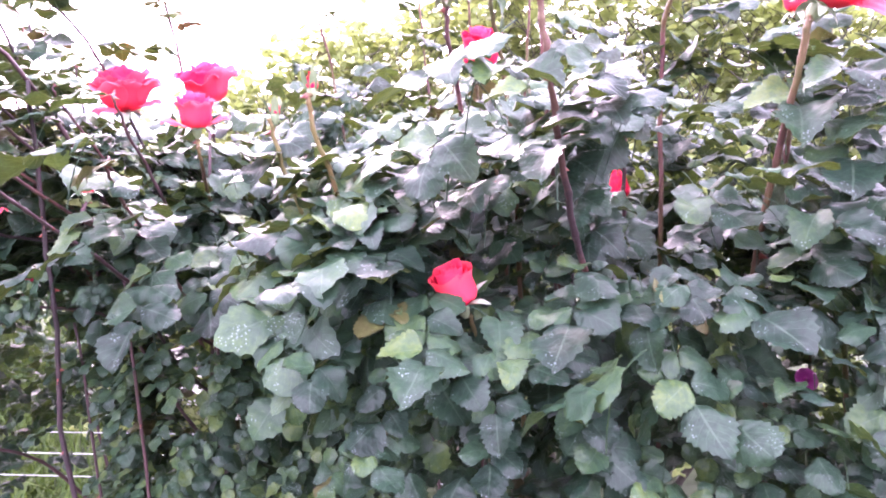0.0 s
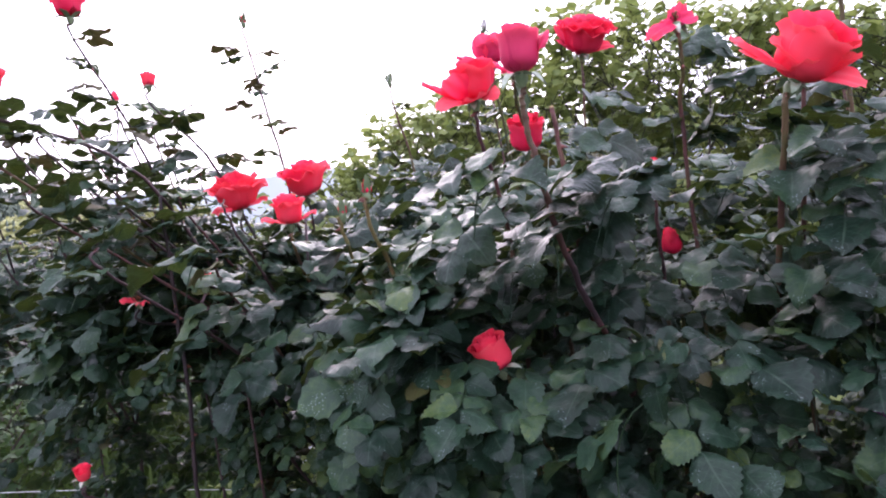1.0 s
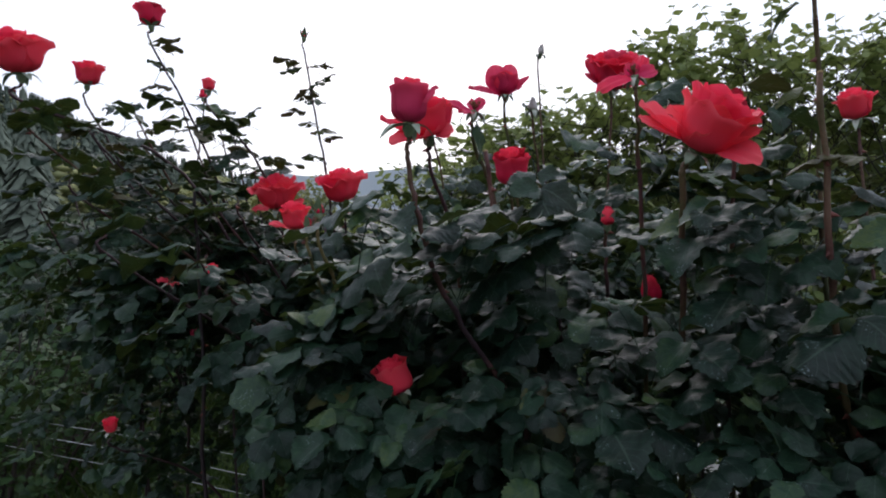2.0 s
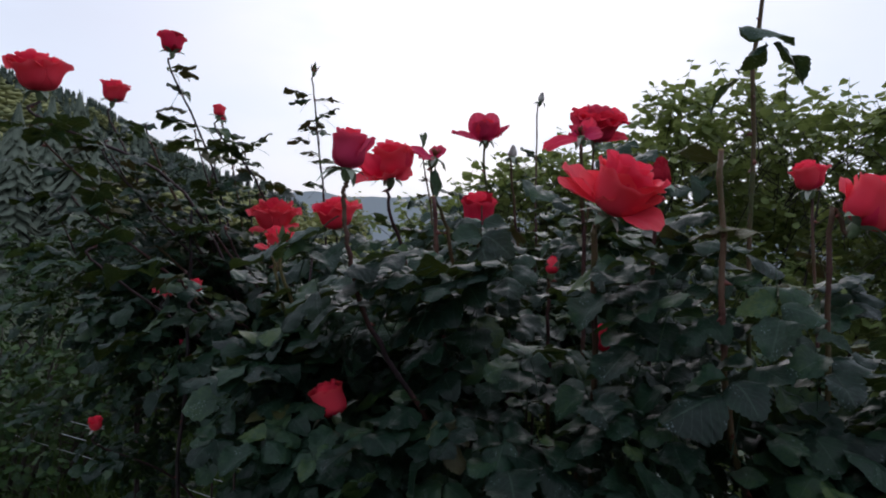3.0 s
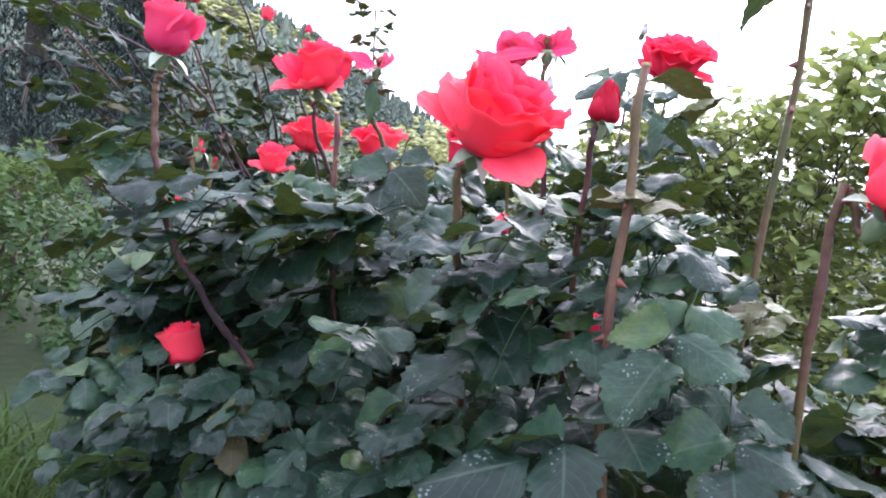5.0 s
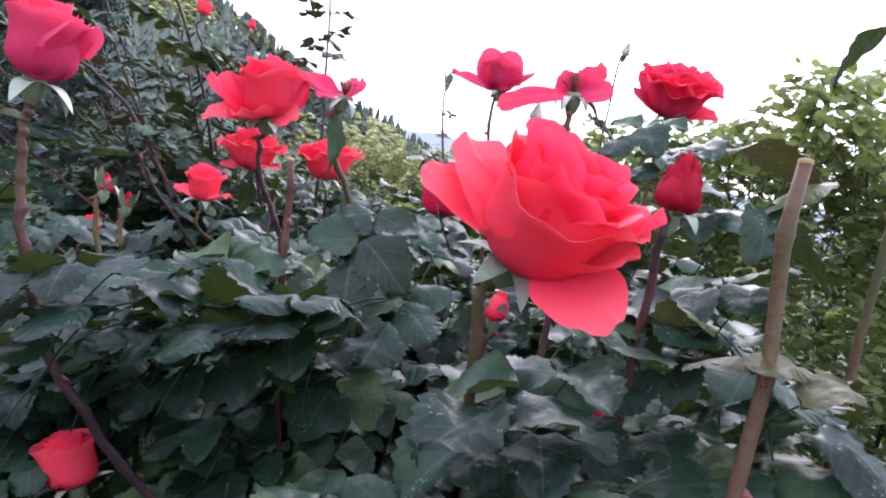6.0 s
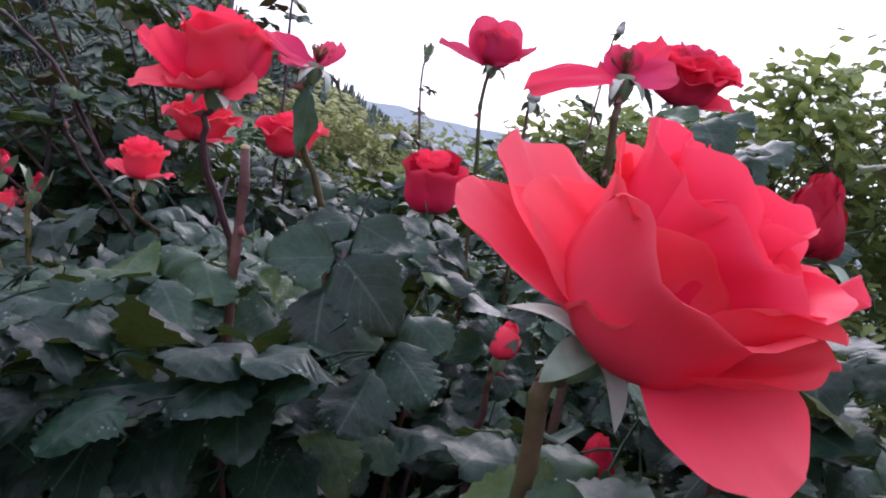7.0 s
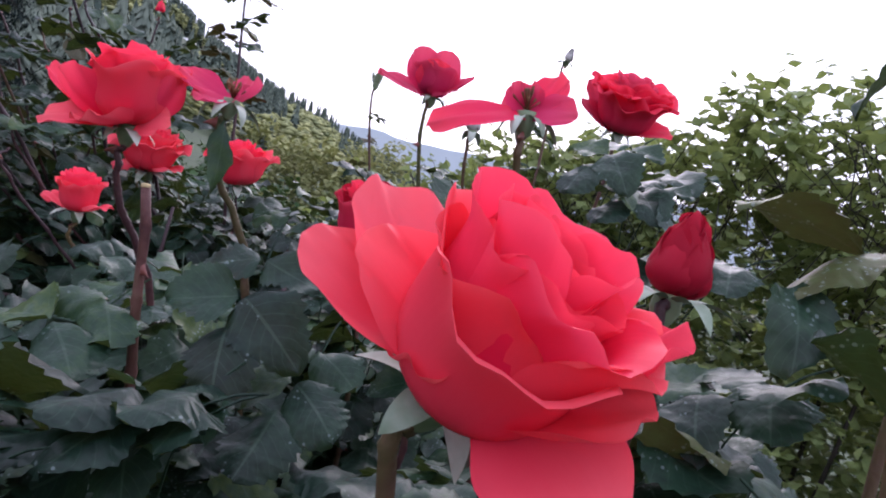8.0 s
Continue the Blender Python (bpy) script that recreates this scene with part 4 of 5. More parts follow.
def stem(bush, top, ax, foot, seed, leaves=4, first=0.07, step=0.06, r1=0.0024, thorns=2, mat=None, lean=0.6, leaf=0.9, young=0.15, kf=0.62, via=()):
    """The cane under a bloom, with its leaves. via: points that it passes on its way up from the foot."""
    r = random.Random(seed)
    top, foot, ax = Vector(top), Vector(foot), Vector(ax).normalized()
    if bush in HUBS:
        foot = min(HUBS[bush], key=lambda h: (h - foot).xy.length) 
        foot = foot - Vector((0, 0, max(0.06 * r.random(), 0.45 - (top.z - foot.z))))
    drop = top.z - foot.z
    neck = top - ax * 0.03
    knee = Vector((lerp(foot.x, neck.x, kf), lerp(foot.y, neck.y, kf), foot.z + drop * lean))
    part_way = 0.3 if bush in HUBS else 0.6
    mid = Vector((lerp(foot.x, neck.x, part_way), lerp(foot.y, neck.y, part_way), foot.z + drop * 0.3))
    pts = cane(bush, [foot, *(via or (mid, knee)), neck, top], 0.0038, r1 * 0.72, mat or (CANE_DARK if bush in (left, outer) else CANE), thorns, seed=seed, n=24 if via else 18)
    length = [0.0]
    for a, b in zip(pts[::-1], pts[::-1][1:]):
        length.append(length[-1] + (a - b).length)
    az = r.uniform(0, 6.3)
    total = leaves + max(0, int((top.z - first - step * leaves - 0.95) / 0.034))
    for k in range(total):
        s = first + step * k * r.uniform(0.9, 1.1)
        i = next((j for j, q in enumerate(length) if q > s), len(pts) - 1)
        p = pts[::-1][i - 1].lerp(pts[::-1][i], (s - length[i - 1]) / (length[i] - length[i - 1]))
        az += 2.4 + r.uniform(-0.4, 0.4)
        w0 = p + bush.location
        if k >= leaves and p.z > 1.62 and p.x + bush.location.x > -0.3:
            continue
        if k >= leaves and -0.6 < w0.x < -0.06 and w0.z < 1.38 and w0.y < 1.3:
            continue
        if k >= leaves and w0.z < 1.56 and r.random() < 0.6:
            az = -1.57 + r.gauss(0.2, 0.8)
        me = r.choice(YOUNG) if r.random() < young else r.choice(LEAVES)
        w = (p + bush.location)
        if not clear(w + Vector((math.cos(az), math.sin(az), 0)) * 0.04) and w.z > 1.54 and w.y < 0.85 and w.x > 0.0:
            az = r.uniform(0.6, 2.6)
        if covers(w + Vector((math.cos(az), math.sin(az), 0)) * 0.06):
            continue
        part("leaf", me, ROSE_LEAF, bush, "", leaf_pose(p, az, r.uniform(-0.25, 0.45), r.gauss(0, 0.3), leaf * r.uniform(0.7, 1.0)))


def rose(bush, centre, axis, o, size, seed, label, foot, leaves=4, count=22, mats=None, sepals=70, extra=(), spent=False, name="rose_bloom", lobes=(), **kw):
    top, ax = bloom(bush, name, centre, axis, o, size, seed, count, mats, label, sepals, extra, spent, lobes)
    stem(bush, top, (ax.x * 0.3, ax.y * 0.3, 1) if lobes else ax, foot, seed + 100, leaves, **kw)


RED, PINK, DARK = (PETAL, PETAL, PETAL_ORANGE), (PETAL_PINK, PETAL_PINK, PETAL_PINK), (PETAL_DARK, PETAL_DARK, PETAL)

front = rose_bush((0.25, 0.92, 0.0), "tall rose bush with coral-red blooms and dense green leaves")
beside = rose_bush((0.78, 1.02, 0.0), "rose bush with red blooms and thick thorny canes")
behind = rose_bush((0.08, 1.42, 0.0), "tall rose bush with red blooms behind the front row")
left = rose_bush((-0.55, 1.12, 0.0), "tall rose bush with thin shoots against the sky")
outer = rose_bush((-1.15, 1.3, 0.0), "rose bush with large red blooms at the end of the bed")
rear = rose_bush((-0.45, 2.15, 0.0), "leafy rose bush in the rear row of the bed")
rear_end = rose_bush((-1.5, 2.35, 0.0), "leafy rose bush in the rear row beside the wire fence")

# the thick canes from which the shoots of the sparser bushes branch
HUBS = {left: [], outer: [], rear_end: []}
for k, (bush, x, y, z) in enumerate(((left, -0.64, 1.34, 1.18), (left, -0.48, 1.38, 1.20), (left, -0.40, 1.30, 1.22), (outer, -1.0, 1.34, 1.12), (outer, -1.25, 1.36, 1.15), (rear_end, -1.5, 2.3, 1.1))):
    b = bush.location
    cane(bush, [(lerp(b.x, x, 0.3), b.y + 0.05, 0), (lerp(b.x, x, 0.5), lerp(b.y, y, 0.4) + 0.04, 0.5), (x, y, z)], 0.0075, 0.0045, CANE_DARK, 8, False, 500 + k, 10)
    HUBS[bush].append(Vector((x, y, z)))

# blooms of the front bush
rose(front, (0.4507, 0.6859, 1.6649), (0.507, -0.076, 0.859), 0.42, 0.120, 3, "large full-blown coral-red rose with one drooping petal", (0.36, 1.02, 0), 1, 19, RED, 150,
     first=0.16, r1=0.0036, lean=0.80, kf=0.74,
     lobes=[((0.0045, 0.0038, 0.0097), (-0.0438, -0.0194, 0.0363), (0.5923, -0.2703, 0.739), 0.021, 0.3, 0.05, 0.03, 2),
            ((0.0017, 0.0079, 0.0094), (-0.0471, 0.0112, 0.0557), (0.8211, -0.2646, 0.3817), 0.025, 0.3, 0.05, 0.03, 2),
            ((0.0083, 0.0003, 0.0093), (-0.0152, -0.0251, 0.0417), (0.7736, -0.4111, 0.4609), 0.018, 0.35, 0.05, 0.14, 2),
            ((0.0053, -0.0009, 0.0053), (0.0172, -0.0295, 0.015), (-0.0423, 0.2847, 0.9432), 0.018, 0.3, 0.1, 0.06, 2),
            ((0.0094, 0.0035, 0.0108), (0.0554, 0.0159, 0.0374), (-0.3383, -0.4066, 0.8126), 0.02, 0.35, 0.14, 0.1, 1),
            ((0.0122, 0.0014, 0.0062), (0.0566, -0.0029, 0.0186), (-0.2702, -0.3554, 0.885), 0.02, 0.4, 0.14, 0.1, 2),
            ((0.0162, 0.0003, 0.0039), (0.0565, -0.0089, -0.013), (0.5275, -0.5661, 0.5947), 0.021, 0.16, -0.06, 0.03, 2)])
rose(front, (0.1180, 0.7645, 1.7149), (0.05, -0.10, 1.0), 0.40, 0.100, 4, "large open coral-red rose", (0.14, 0.92, 0), 2, 20, RED, 150, first=0.2, lean=0.86, mat=CANE_RED,
     lobes=[((-0.0019, -0.0069, 0.0023), (-0.0374, -0.037, -0.0039), (0.1863, -0.601, 0.7676), 0.0168, 0.2, -0.05, 0.1, 2),
            ((0.0032, -0.0054, 0.002), (0.0112, -0.0347, 0.003), (-0.2892, -0.0002, 0.9625), 0.0224, 0.25, 0.08, 0.1, 2),
            ((0.0074, 0.0015, 0.0052), (0.0292, 0.0087, 0.0094), (0.0888, -0.8705, 0.4629), 0.0136, 0.2, -0.05, 0.05, 2),
            ((-0.0019, -0.0069, 0.0023), (-0.0239, -0.0331, 0.0294), (-0.0839, 0.8236, 0.4633), 0.0208, 0.45, 0.2, 0.15, 1),
            ((0.007, -0.0007, 0.0049), (0.0202, 0.0055, 0.0466), (-0.8582, 0.2784, 0.1267), 0.0208, 0.45, 0.2, 0.12, 1),
            ((-0.0067, -0.0004, 0.0033), (-0.0518, -0.0285, 0.0313), (0.5609, -0.0492, 0.7503), 0.016, 0.3, 0.1, 0.1, 1),
            ((0.0028, -0.0056, 0.0035), (0.0055, -0.0206, 0.0359), (-0.6262, 0.8038, 0.2276), 0.0224, 0.45, 0.2, 0.1, 0),
            ((0.0013, 0.0071, 0.0059), (0.0121, 0.0253, 0.048), (-0.4285, -0.6222, 0.3594), 0.0192, 0.35, 0.12, 0.1, 1)])
rose(front, (0.207, 0.567, 1.697), (0.05, 0.0, 1.0), 0.18, 0.086, 5, "half-open pink-red rosebud with turned-down sepals", (0.46, 0.95, 0), 2, 14, (PETAL, PETAL_PINK, PETAL_PINK), 150,
     [((0.8, 0.5, 0.1), 18, 40, 0.040, 0.019)], first=0.13, r1=0.0028, via=((0.37, 0.92, 0.6), (0.265, 0.74, 1.28), (0.216, 0.592, 1.53)))
rose(front, (0.122, 0.655, 1.417), (-0.25, -0.3, 0.9), 0.22, 0.088, 6, "half-open bright red rose among the leaves", (0.16, 0.85, 0), 0, 14, RED, 100, lean=0.8)
rose(front, (0.1619, 0.8051, 1.7298), (0.1, 0.0, 1.0), 0.8, 0.07, 7, "faded pink rose that has shed most petals", (0.2, 0.95, 0), 1, 10, PINK, 165, spent=True, first=0.1, lean=0.86,
     lobes=[((-0.0021, -0.0013, 0.0015), (-0.0273, -0.0219, 0.0163), (0.4336, -0.2511, 0.8056), 0.015, 0.3, 0.1, 0.1, 1),
            ((0.0022, -0.0007, 0.0025), (0.0126, 0, 0.0165), (0.1468, -0.5637, 0.8128), 0.014, 0.2, 0.05, 0.1, 2),
            ((0.0004, -0.0045, 0.0007), (-0.0085, -0.0238, 0), (0.2507, -0.3701, 0.8545), 0.012, 0.2, 0.05, 0.1, 0),
            ((0, 0.0026, 0.0023), (-0.0029, 0.0166, 0.0214), (0.2476, -0.8898, 0.3963), 0.013, 0.2, 0.05, 0.1, 0)])
rose(front, (0.465, 0.781, 1.696), (0.05, 0.05, 1.0), 0.0, 0.068, 8, "pointed dark red rosebud with pale spreading sepals", (0.42, 0.95, 0), 1, 12, (PETAL_DARK, PETAL_DARK, PETAL_DARK), 125, first=0.14, lean=0.76, kf=0.62)
rose(front, (0.3504, 0.8440, 1.7549), (-0.1, -0.1, 1.0), 0.8, 0.08, 9, "spent pink rose with a few hanging petals", (0.33, 0.98, 0), 2, 10, (PETAL_PINK, PETAL_PINK, PETAL), 165, spent=True, first=0.1, lean=0.86,
     lobes=[((-0.0007, -0.0028, 0.0006), (-0.0336, -0.0396, -0.0177), (0.2258, -0.6382, 0.7223), 0.013, 0.1, -0.06, 0.05, 2),
            ((-0.0018, -0.0012, 0.0005), (-0.006, -0.0076, 0.0165), (0.59, -0.6601, 0.3953), 0.009, 0.2, 0.05, 0.05, 0),
            ((0.0006, 0.0005, 0.0012), (-0.0024, 0.0023, 0.0192), (0.2943, -0.8731, 0.2025), 0.008, 0.2, 0.05, 0.05, 0),
            ((0.0019, 0.0002, 0.0015), (0.0246, 0.0099, 0.0078), (0.3281, -0.7045, 0.5348), 0.012, 0.2, -0.05, 0.05, 0),
            ((0, 0.0026, 0.0023), (0.01, 0.0136, 0.0273), (-0.024, -0.9646, 0.2212), 0.011, 0.2, 0.05, 0.05, 2),
            ((-0.0021, 0.001, 0.0006), (-0.0175, 0.0008, 0.0062), (0.2258, -0.6382, 0.7223), 0.01, 0.2, 0.05, 0.05, 0)])
rose(front, (0.308, 0.877, 1.587), (0.1, 0, 1), 0.0, 0.05, 10, "small red rosebud", (0.3, 0.95, 0), 1, 8, RED, 20, lean=0.8)
rose(front, (-0.01, 0.703, 1.610), (0, 0, 1), 0.0, 0.036, 11, "closed rosebud with green sepals and a red tip", (0.08, 0.85, 0), 1, 6, DARK, 22, mat=CANE_GREEN, lean=0.8)
rose(front, (-0.066, 0.751, 1.591), (0.05, 0, 1), 0.0, 0.034, 12, "closed rosebud with green sepals and a red tip", (0.06, 0.86, 0), 1, 6, DARK, 22, mat=CANE_GREEN, lean=0.8)
rose(front, (0.134, 0.987, 1.667), (0.1, -0.3, 0.95), 0.28, 0.115, 13, "half-open crimson rose", (0.2, 1.0, 0), 2, 16, (PETAL, PETAL_DARK, PETAL), 110, first=0.1, lean=0.86)
rose(front, (0.321, 1.068, 1.476), (-0.1, -0.1, 1), 0.08, 0.085, 14, "small red rosebud among the leaves", (0.3, 1.05, 0), 1, 10, (PETAL, PETAL, PETAL), 130, lean=0.8)
# the bush beside it
rose(beside, (0.663, 0.787, 1.660), (0.55, 0.05, 0.85), 0.3, 0.108, 15, "large half-open red rose with pale sepals", (0.7, 0.95, 0), 1, 18, RED, 110, [((-0.6, 0.5, 0.4), 30, 60, 0.05, 0.025)], first=0.12, r1=0.003, lean=0.6)
rose(beside, (0.592, 1.150, 1.731), (-0.1, -0.2, 1), 0.45, 0.09, 16, "open red rose", (0.65, 1.1, 0), 2, 16, RED, 140, first=0.1, lean=0.75)
# blooms of the bush behind
rose(behind, (0.0791, 1.1140, 1.8191), (0.1, 0.0, 1.0), 0.5, 0.08, 17, "open crimson rose with a spread petal", (0.1, 1.3, 0), 2, 10, (PETAL, PETAL_PINK, PETAL_PINK), 130, first=0.12, lean=0.75,
     lobes=[((-0.0039, -0.0025, 0.0019), (-0.0526, -0.0338, 0.0195), (0.4336, -0.2511, 0.8056), 0.016, 0.25, 0.05, 0.1, 1),
            ((-0.0017, -0.0045, 0.0033), (-0.018, -0.0142, 0.0512), (-0.308, 0.8953, 0.209), 0.022, 0.35, 0.12, 0.1, 1),
            ((0.0039, -0.0006, 0.005), (0.0089, 0.004, 0.0531), (-0.7865, 0.5632, 0.0651), 0.022, 0.35, 0.12, 0.1, 1),
            ((0.0018, -0.0045, 0.0042), (0.0067, -0.0168, 0.0373), (-0.5939, 0.7126, 0.3308), 0.02, 0.35, 0.15, 0.15, 0),
            ((0.0036, 0.0003, 0.004), (0.0342, 0.0184, 0.0356), (-0.2037, -0.564, 0.7283), 0.015, 0.25, 0.1, 0.1, 2),
            ((0.0042, -0.0018, 0.0029), (0.0307, -0.0026, 0.0123), (0.0122, -0.4062, 0.8971), 0.02, 0.25, 0.05, 0.1, 1),
            ((-0.0034, 0.0029, 0.0046), (-0.0167, 0.0095, 0.0505), (0.5094, -0.8453, 0.2568), 0.022, 0.3, 0.1, 0.1, 0)])
rose(behind, (0.2182, 1.3130, 1.8568), (0.25, -0.3, 0.9), 0.66, 0.142, 18, "full-blown pink-red rose with many petals", (0.15, 1.4, 0), 3, 34, (PETAL_PINK, PETAL, PETAL), 140, first=0.08, lean=0.75,
     lobes=[((-0.003, -0.0042, 0.003), (-0.0409, -0.0346, 0.0326), (0.5126, -0.3257, 0.715), 0.022, 0.3, 0.1, 0.1, 0),
            ((0.0065, -0.0002, 0.0036), (0.0582, 0.0256, 0.0142), (0.3056, -0.5829, 0.7462), 0.021, 0.2, -0.05, 0.1, 2),
            ((0.0034, 0.0028, 0.0073), (0.0327, 0.0273, 0.0701), (-0.2375, -0.7326, 0.396), 0.022, 0.3, 0.12, 0.1, 1),
            ((0.0024, -0.0053, 0.0043), (0.0038, -0.0352, 0.0433), (-0.5939, 0.7126, 0.3308), 0.026, 0.4, 0.2, 0.15, 1),
            ((-0.0052, 0.0004, 0.0039), (-0.0414, -0.0182, 0.0628), (0.8204, -0.3945, 0.2672), 0.026, 0.35, 0.12, 0.1, 0),
            ((0.007, -0.0021, 0.0067), (0.0251, -0.0076, 0.0591), (-0.7776, 0.4637, 0.2652), 0.024, 0.4, 0.2, 0.15, 2)])
rose(behind, (-0.029, 1.608, 2.002), (0.2, 0, 1), 0.05, 0.05, 19, "dried grey rose head", (0.0, 1.55, 0), 2, 8, (DRIED, DRIED, DRIED), 160, first=0.15, r1=0.0018, lean=0.8)
rose(behind, (-0.179, 1.302, 1.855), (0, 0, 1), 0.0, 0.036, 20, "closed green bud on a thin shoot", (-0.1, 1.4, 0), 3, 6, (HIP, HIP, SEPAL), 6, first=0.06, step=0.035, r1=0.0016, leaf=0.42, young=0.6, lean=0.8)
rose(behind, (0.109, 1.16, 1.79), (0, 0, 1), 0.05, 0.045, 21, "dried grey rose head", (0.1, 1.35, 0), 1, 8, (DRIED, DRIED, DRIED), 160, r1=0.0018, lean=0.8)
# the bush with thin shoots
rose(left, (-0.477, 1.149, 1.662), (0.1, -0.2, 1), 0.72, 0.150, 22, "full-blown coral-orange rose with loose petals", (-0.45, 1.15, 0), 3, 20, (PETAL, PETAL_ORANGE, PETAL_ORANGE), 140,
     [((-0.5, -0.7, -0.7), 75, 115, 0.052, 0.028), ((0.9, 0.3, -0.1), 62, 85, 0.056, 0.028)], first=0.09, lean=0.75)
rose(left, (-0.377, 1.242, 1.673), (0, -0.2, 1), 0.6, 0.150, 23, "open red rose", (-0.42, 1.2, 0), 3, 20, RED, 140, first=0.09, lean=0.75)
rose(left, (-0.245, 0.933, 1.606), (0.05, -0.1, 1), 0.38, 0.098, 24, "half-open red rose with pointed petals", (-0.35, 1.05, 0), 2, 16, RED, 120,
     [((-0.9, -0.4, 0), 60, 80, 0.042, 0.018), ((0.9, 0.3, 0), 55, 80, 0.042, 0.018)], first=0.07, mat=CANE_GREEN, lean=0.75)
rose(left, (-0.455, 1.237, 2.022), (0.05, 0, 1), 0.0, 0.036, 25, "closed dark bud on a tall thin shoot", (-0.48, 1.18, 0), 8, 6, DARK, 15, first=0.06, step=0.045, r1=0.0017, leaf=0.7, lean=0.7)
rose(left, (-0.567, 1.057, 1.893), (0, 0, 1), 0.3, 0.055, 26, "small red rosebud on a thin shoot", (-0.55, 1.1, 0), 6, 10, RED, 120, first=0.06, step=0.036, r1=0.002, leaf=0.95, lean=0.75)
rose(left, (-0.677, 1.012, 2.045), (0, 0, 1), 0.45, 0.1, 27, "open red rose on a tall leafy shoot", (-0.6, 1.12, 0), 9, 16, DARK, 110, first=0.045, step=0.04, r1=0.0022, leaf=1.0, lean=0.7)
rose(left, (-0.555, 0.662, 1.872), (0.05, -0.1, 1), 0.6, 0.135, 28, "large full-blown red rose", (-0.45, 1.0, 0), 4, 24, RED, 140, first=0.16, step=0.05, r1=0.003, lean=0.8, kf=0.6)
rose(left, (-0.586, 1.008, 1.377), (0.1, -0.1, 1), 0.1, 0.045, 29, "small pink rosebud", (-0.55, 1.05, 0), 1, 8, PINK, 120, lean=0.8)
rose(left, (-0.570, 0.941, 1.494), (0.1, -0.2, 1), 0.8, 0.06, 30, "withered red rose", (-0.55, 1.05, 0), 1, 8, RED, 140, [((-0.9, 0, 0), 70, 100, 0.03, 0.012), ((0.8, -0.5, 0), 70, 95, 0.03, 0.012)], True, lean=0.8)
rose(left, (-0.351, 0.840, 1.520), (0, 0, 1), 0.2, 0.05, 31, "small red rosebud", (-0.4, 0.95, 0), 1, 8, RED, 120, lean=0.8)
rose(left, (-0.691, 0.881, 1.209), (0.1, -0.2, 1), 0.4, 0.06, 32, "small red rose low on the bush", (-0.6, 1.0, 0), 1, 10, RED, 100, lean=0.7)
rose(outer, (-0.954, 1.053, 1.967), (0.15, 0, 1), 0.45, 0.115, 33, "open red rose", (-1.0, 1.2, 0), 5, 18, RED, 100, first=0.1, step=0.05, lean=0.75)
rose(outer, (-0.934, 1.380, 1.971), (0, 0, 1), 0.05, 0.055, 34, "small red rosebud on a thin shoot", (-1.0, 1.35, 0), 5, 8, RED, 120, first=0.07, step=0.05, r1=0.002, leaf=0.7, lean=0.75)

# bare and pruned canes
cane(front, [(0.24, 0.9, 0), (0.235, 0.86, 1.0), (0.218, 0.76, 1.45), (0.208, 0.731, 1.664)], 0.0034, 0.0025, CANE_RED, 3, True, 41)
cane(beside, [(0.7, 1.0, 0), (0.60, 0.88, 1.1), (0.55, 0.73, 1.45), (0.538, 0.703, 1.702)], 0.0042, 0.0026, CANE_RED, 16, True, 42, label="thick pruned cane with red thorns")
cane(beside, [(0.75, 1.05, 0), (0.58, 0.93, 1.2), (0.537, 0.915, 1.75), (0.56, 0.90, 2.0), (0.60, 0.90, 2.25)], 0.0036, 0.0018, CANE, 8, False, 43)
cane(left, [(-0.52, 1.02, 0), (-0.53, 0.97, 0.9), (-0.51, 0.955, 1.33), (-0.47, 0.92, 1.66)], 0.0052, 0.0028, CANE_DARK, 10, False, 44)
for k in range(16):
    rr = random.Random(60 + k)
    bush = (front, front, left, left, outer, behind, rear)[k % 7]
    b = bush.location
    x, y = b.x + rr.uniform(-0.3, 0.3), b.y + rr.uniform(-0.12, 0.2)
    cane(bush, [(b.x + rr.uniform(-0.1, 0.1), b.y + rr.uniform(-0.08, 0.08), 0), (lerp(b.x, x, 0.6), lerp(b.y, y, 0.6), 0.6), (x, y, rr.uniform(1.25, 1.6))], 0.0045, 0.0022, CANE_DARK, 4, False, 60 + k, 10)


def lone_leaf(bush, place, az, pitch, roll=0.0, size=1.0, me=None):
    """A leaf at a place of its own: the middle of its end leaflet, its bearing and pitch in degrees."""
    m = leaf_pose(Vector(), radians(az), radians(pitch), radians(roll), size)
    m.translation = Vector(place) - bush.location - (m.to_3x3() @ Vector((0, 0.095, -0.01)))
    part("leaf", me or LEAVES[int(abs(az) + size * 10) % len(LEAVES)], ROSE_LEAF, bush, "", m)


def lone_leaflet(bush, place, az, pitch, roll, length, mat, seed):
    """A single leaflet at a place of its own."""
    rr = random.Random(seed)
    v, f, u = leaflet_piece(rr, (0, -length / 2, 0), 0, length, length * rr.uniform(0.62, 0.8), 16, 6)
    part("leaf", raw_mesh("leaflet", v, f, u), mat, bush, "", leaf_pose(Vector(place) - bush.location, radians(az), radians(pitch), radians(roll), 1.0))


# leafage
canopy(front, (0.25, 0.94, 1.20), (0.46, 0.36, 0.38), 1550, 298, 71, 0.7)
canopy(beside, (0.86, 1.00, 1.12), (0.32, 0.36, 0.40), 720, 270, 72, 0.6)
canopy(behind, (-0.06, 1.45, 1.25), (0.36, 0.30, 0.46), 680, 220, 73, 0.7)
canopy(left, (-0.60, 1.22, 1.20), (0.36, 0.30, 0.42), 1000, 260, 74, 0.7)
canopy(outer, (-1.25, 1.38, 1.20), (0.38, 0.30, 0.48), 520, 150, 75, 0.6)
canopy(rear, (-0.55, 2.25, 1.15), (0.55, 0.32, 0.45), 460, 0, 76, 0.6)
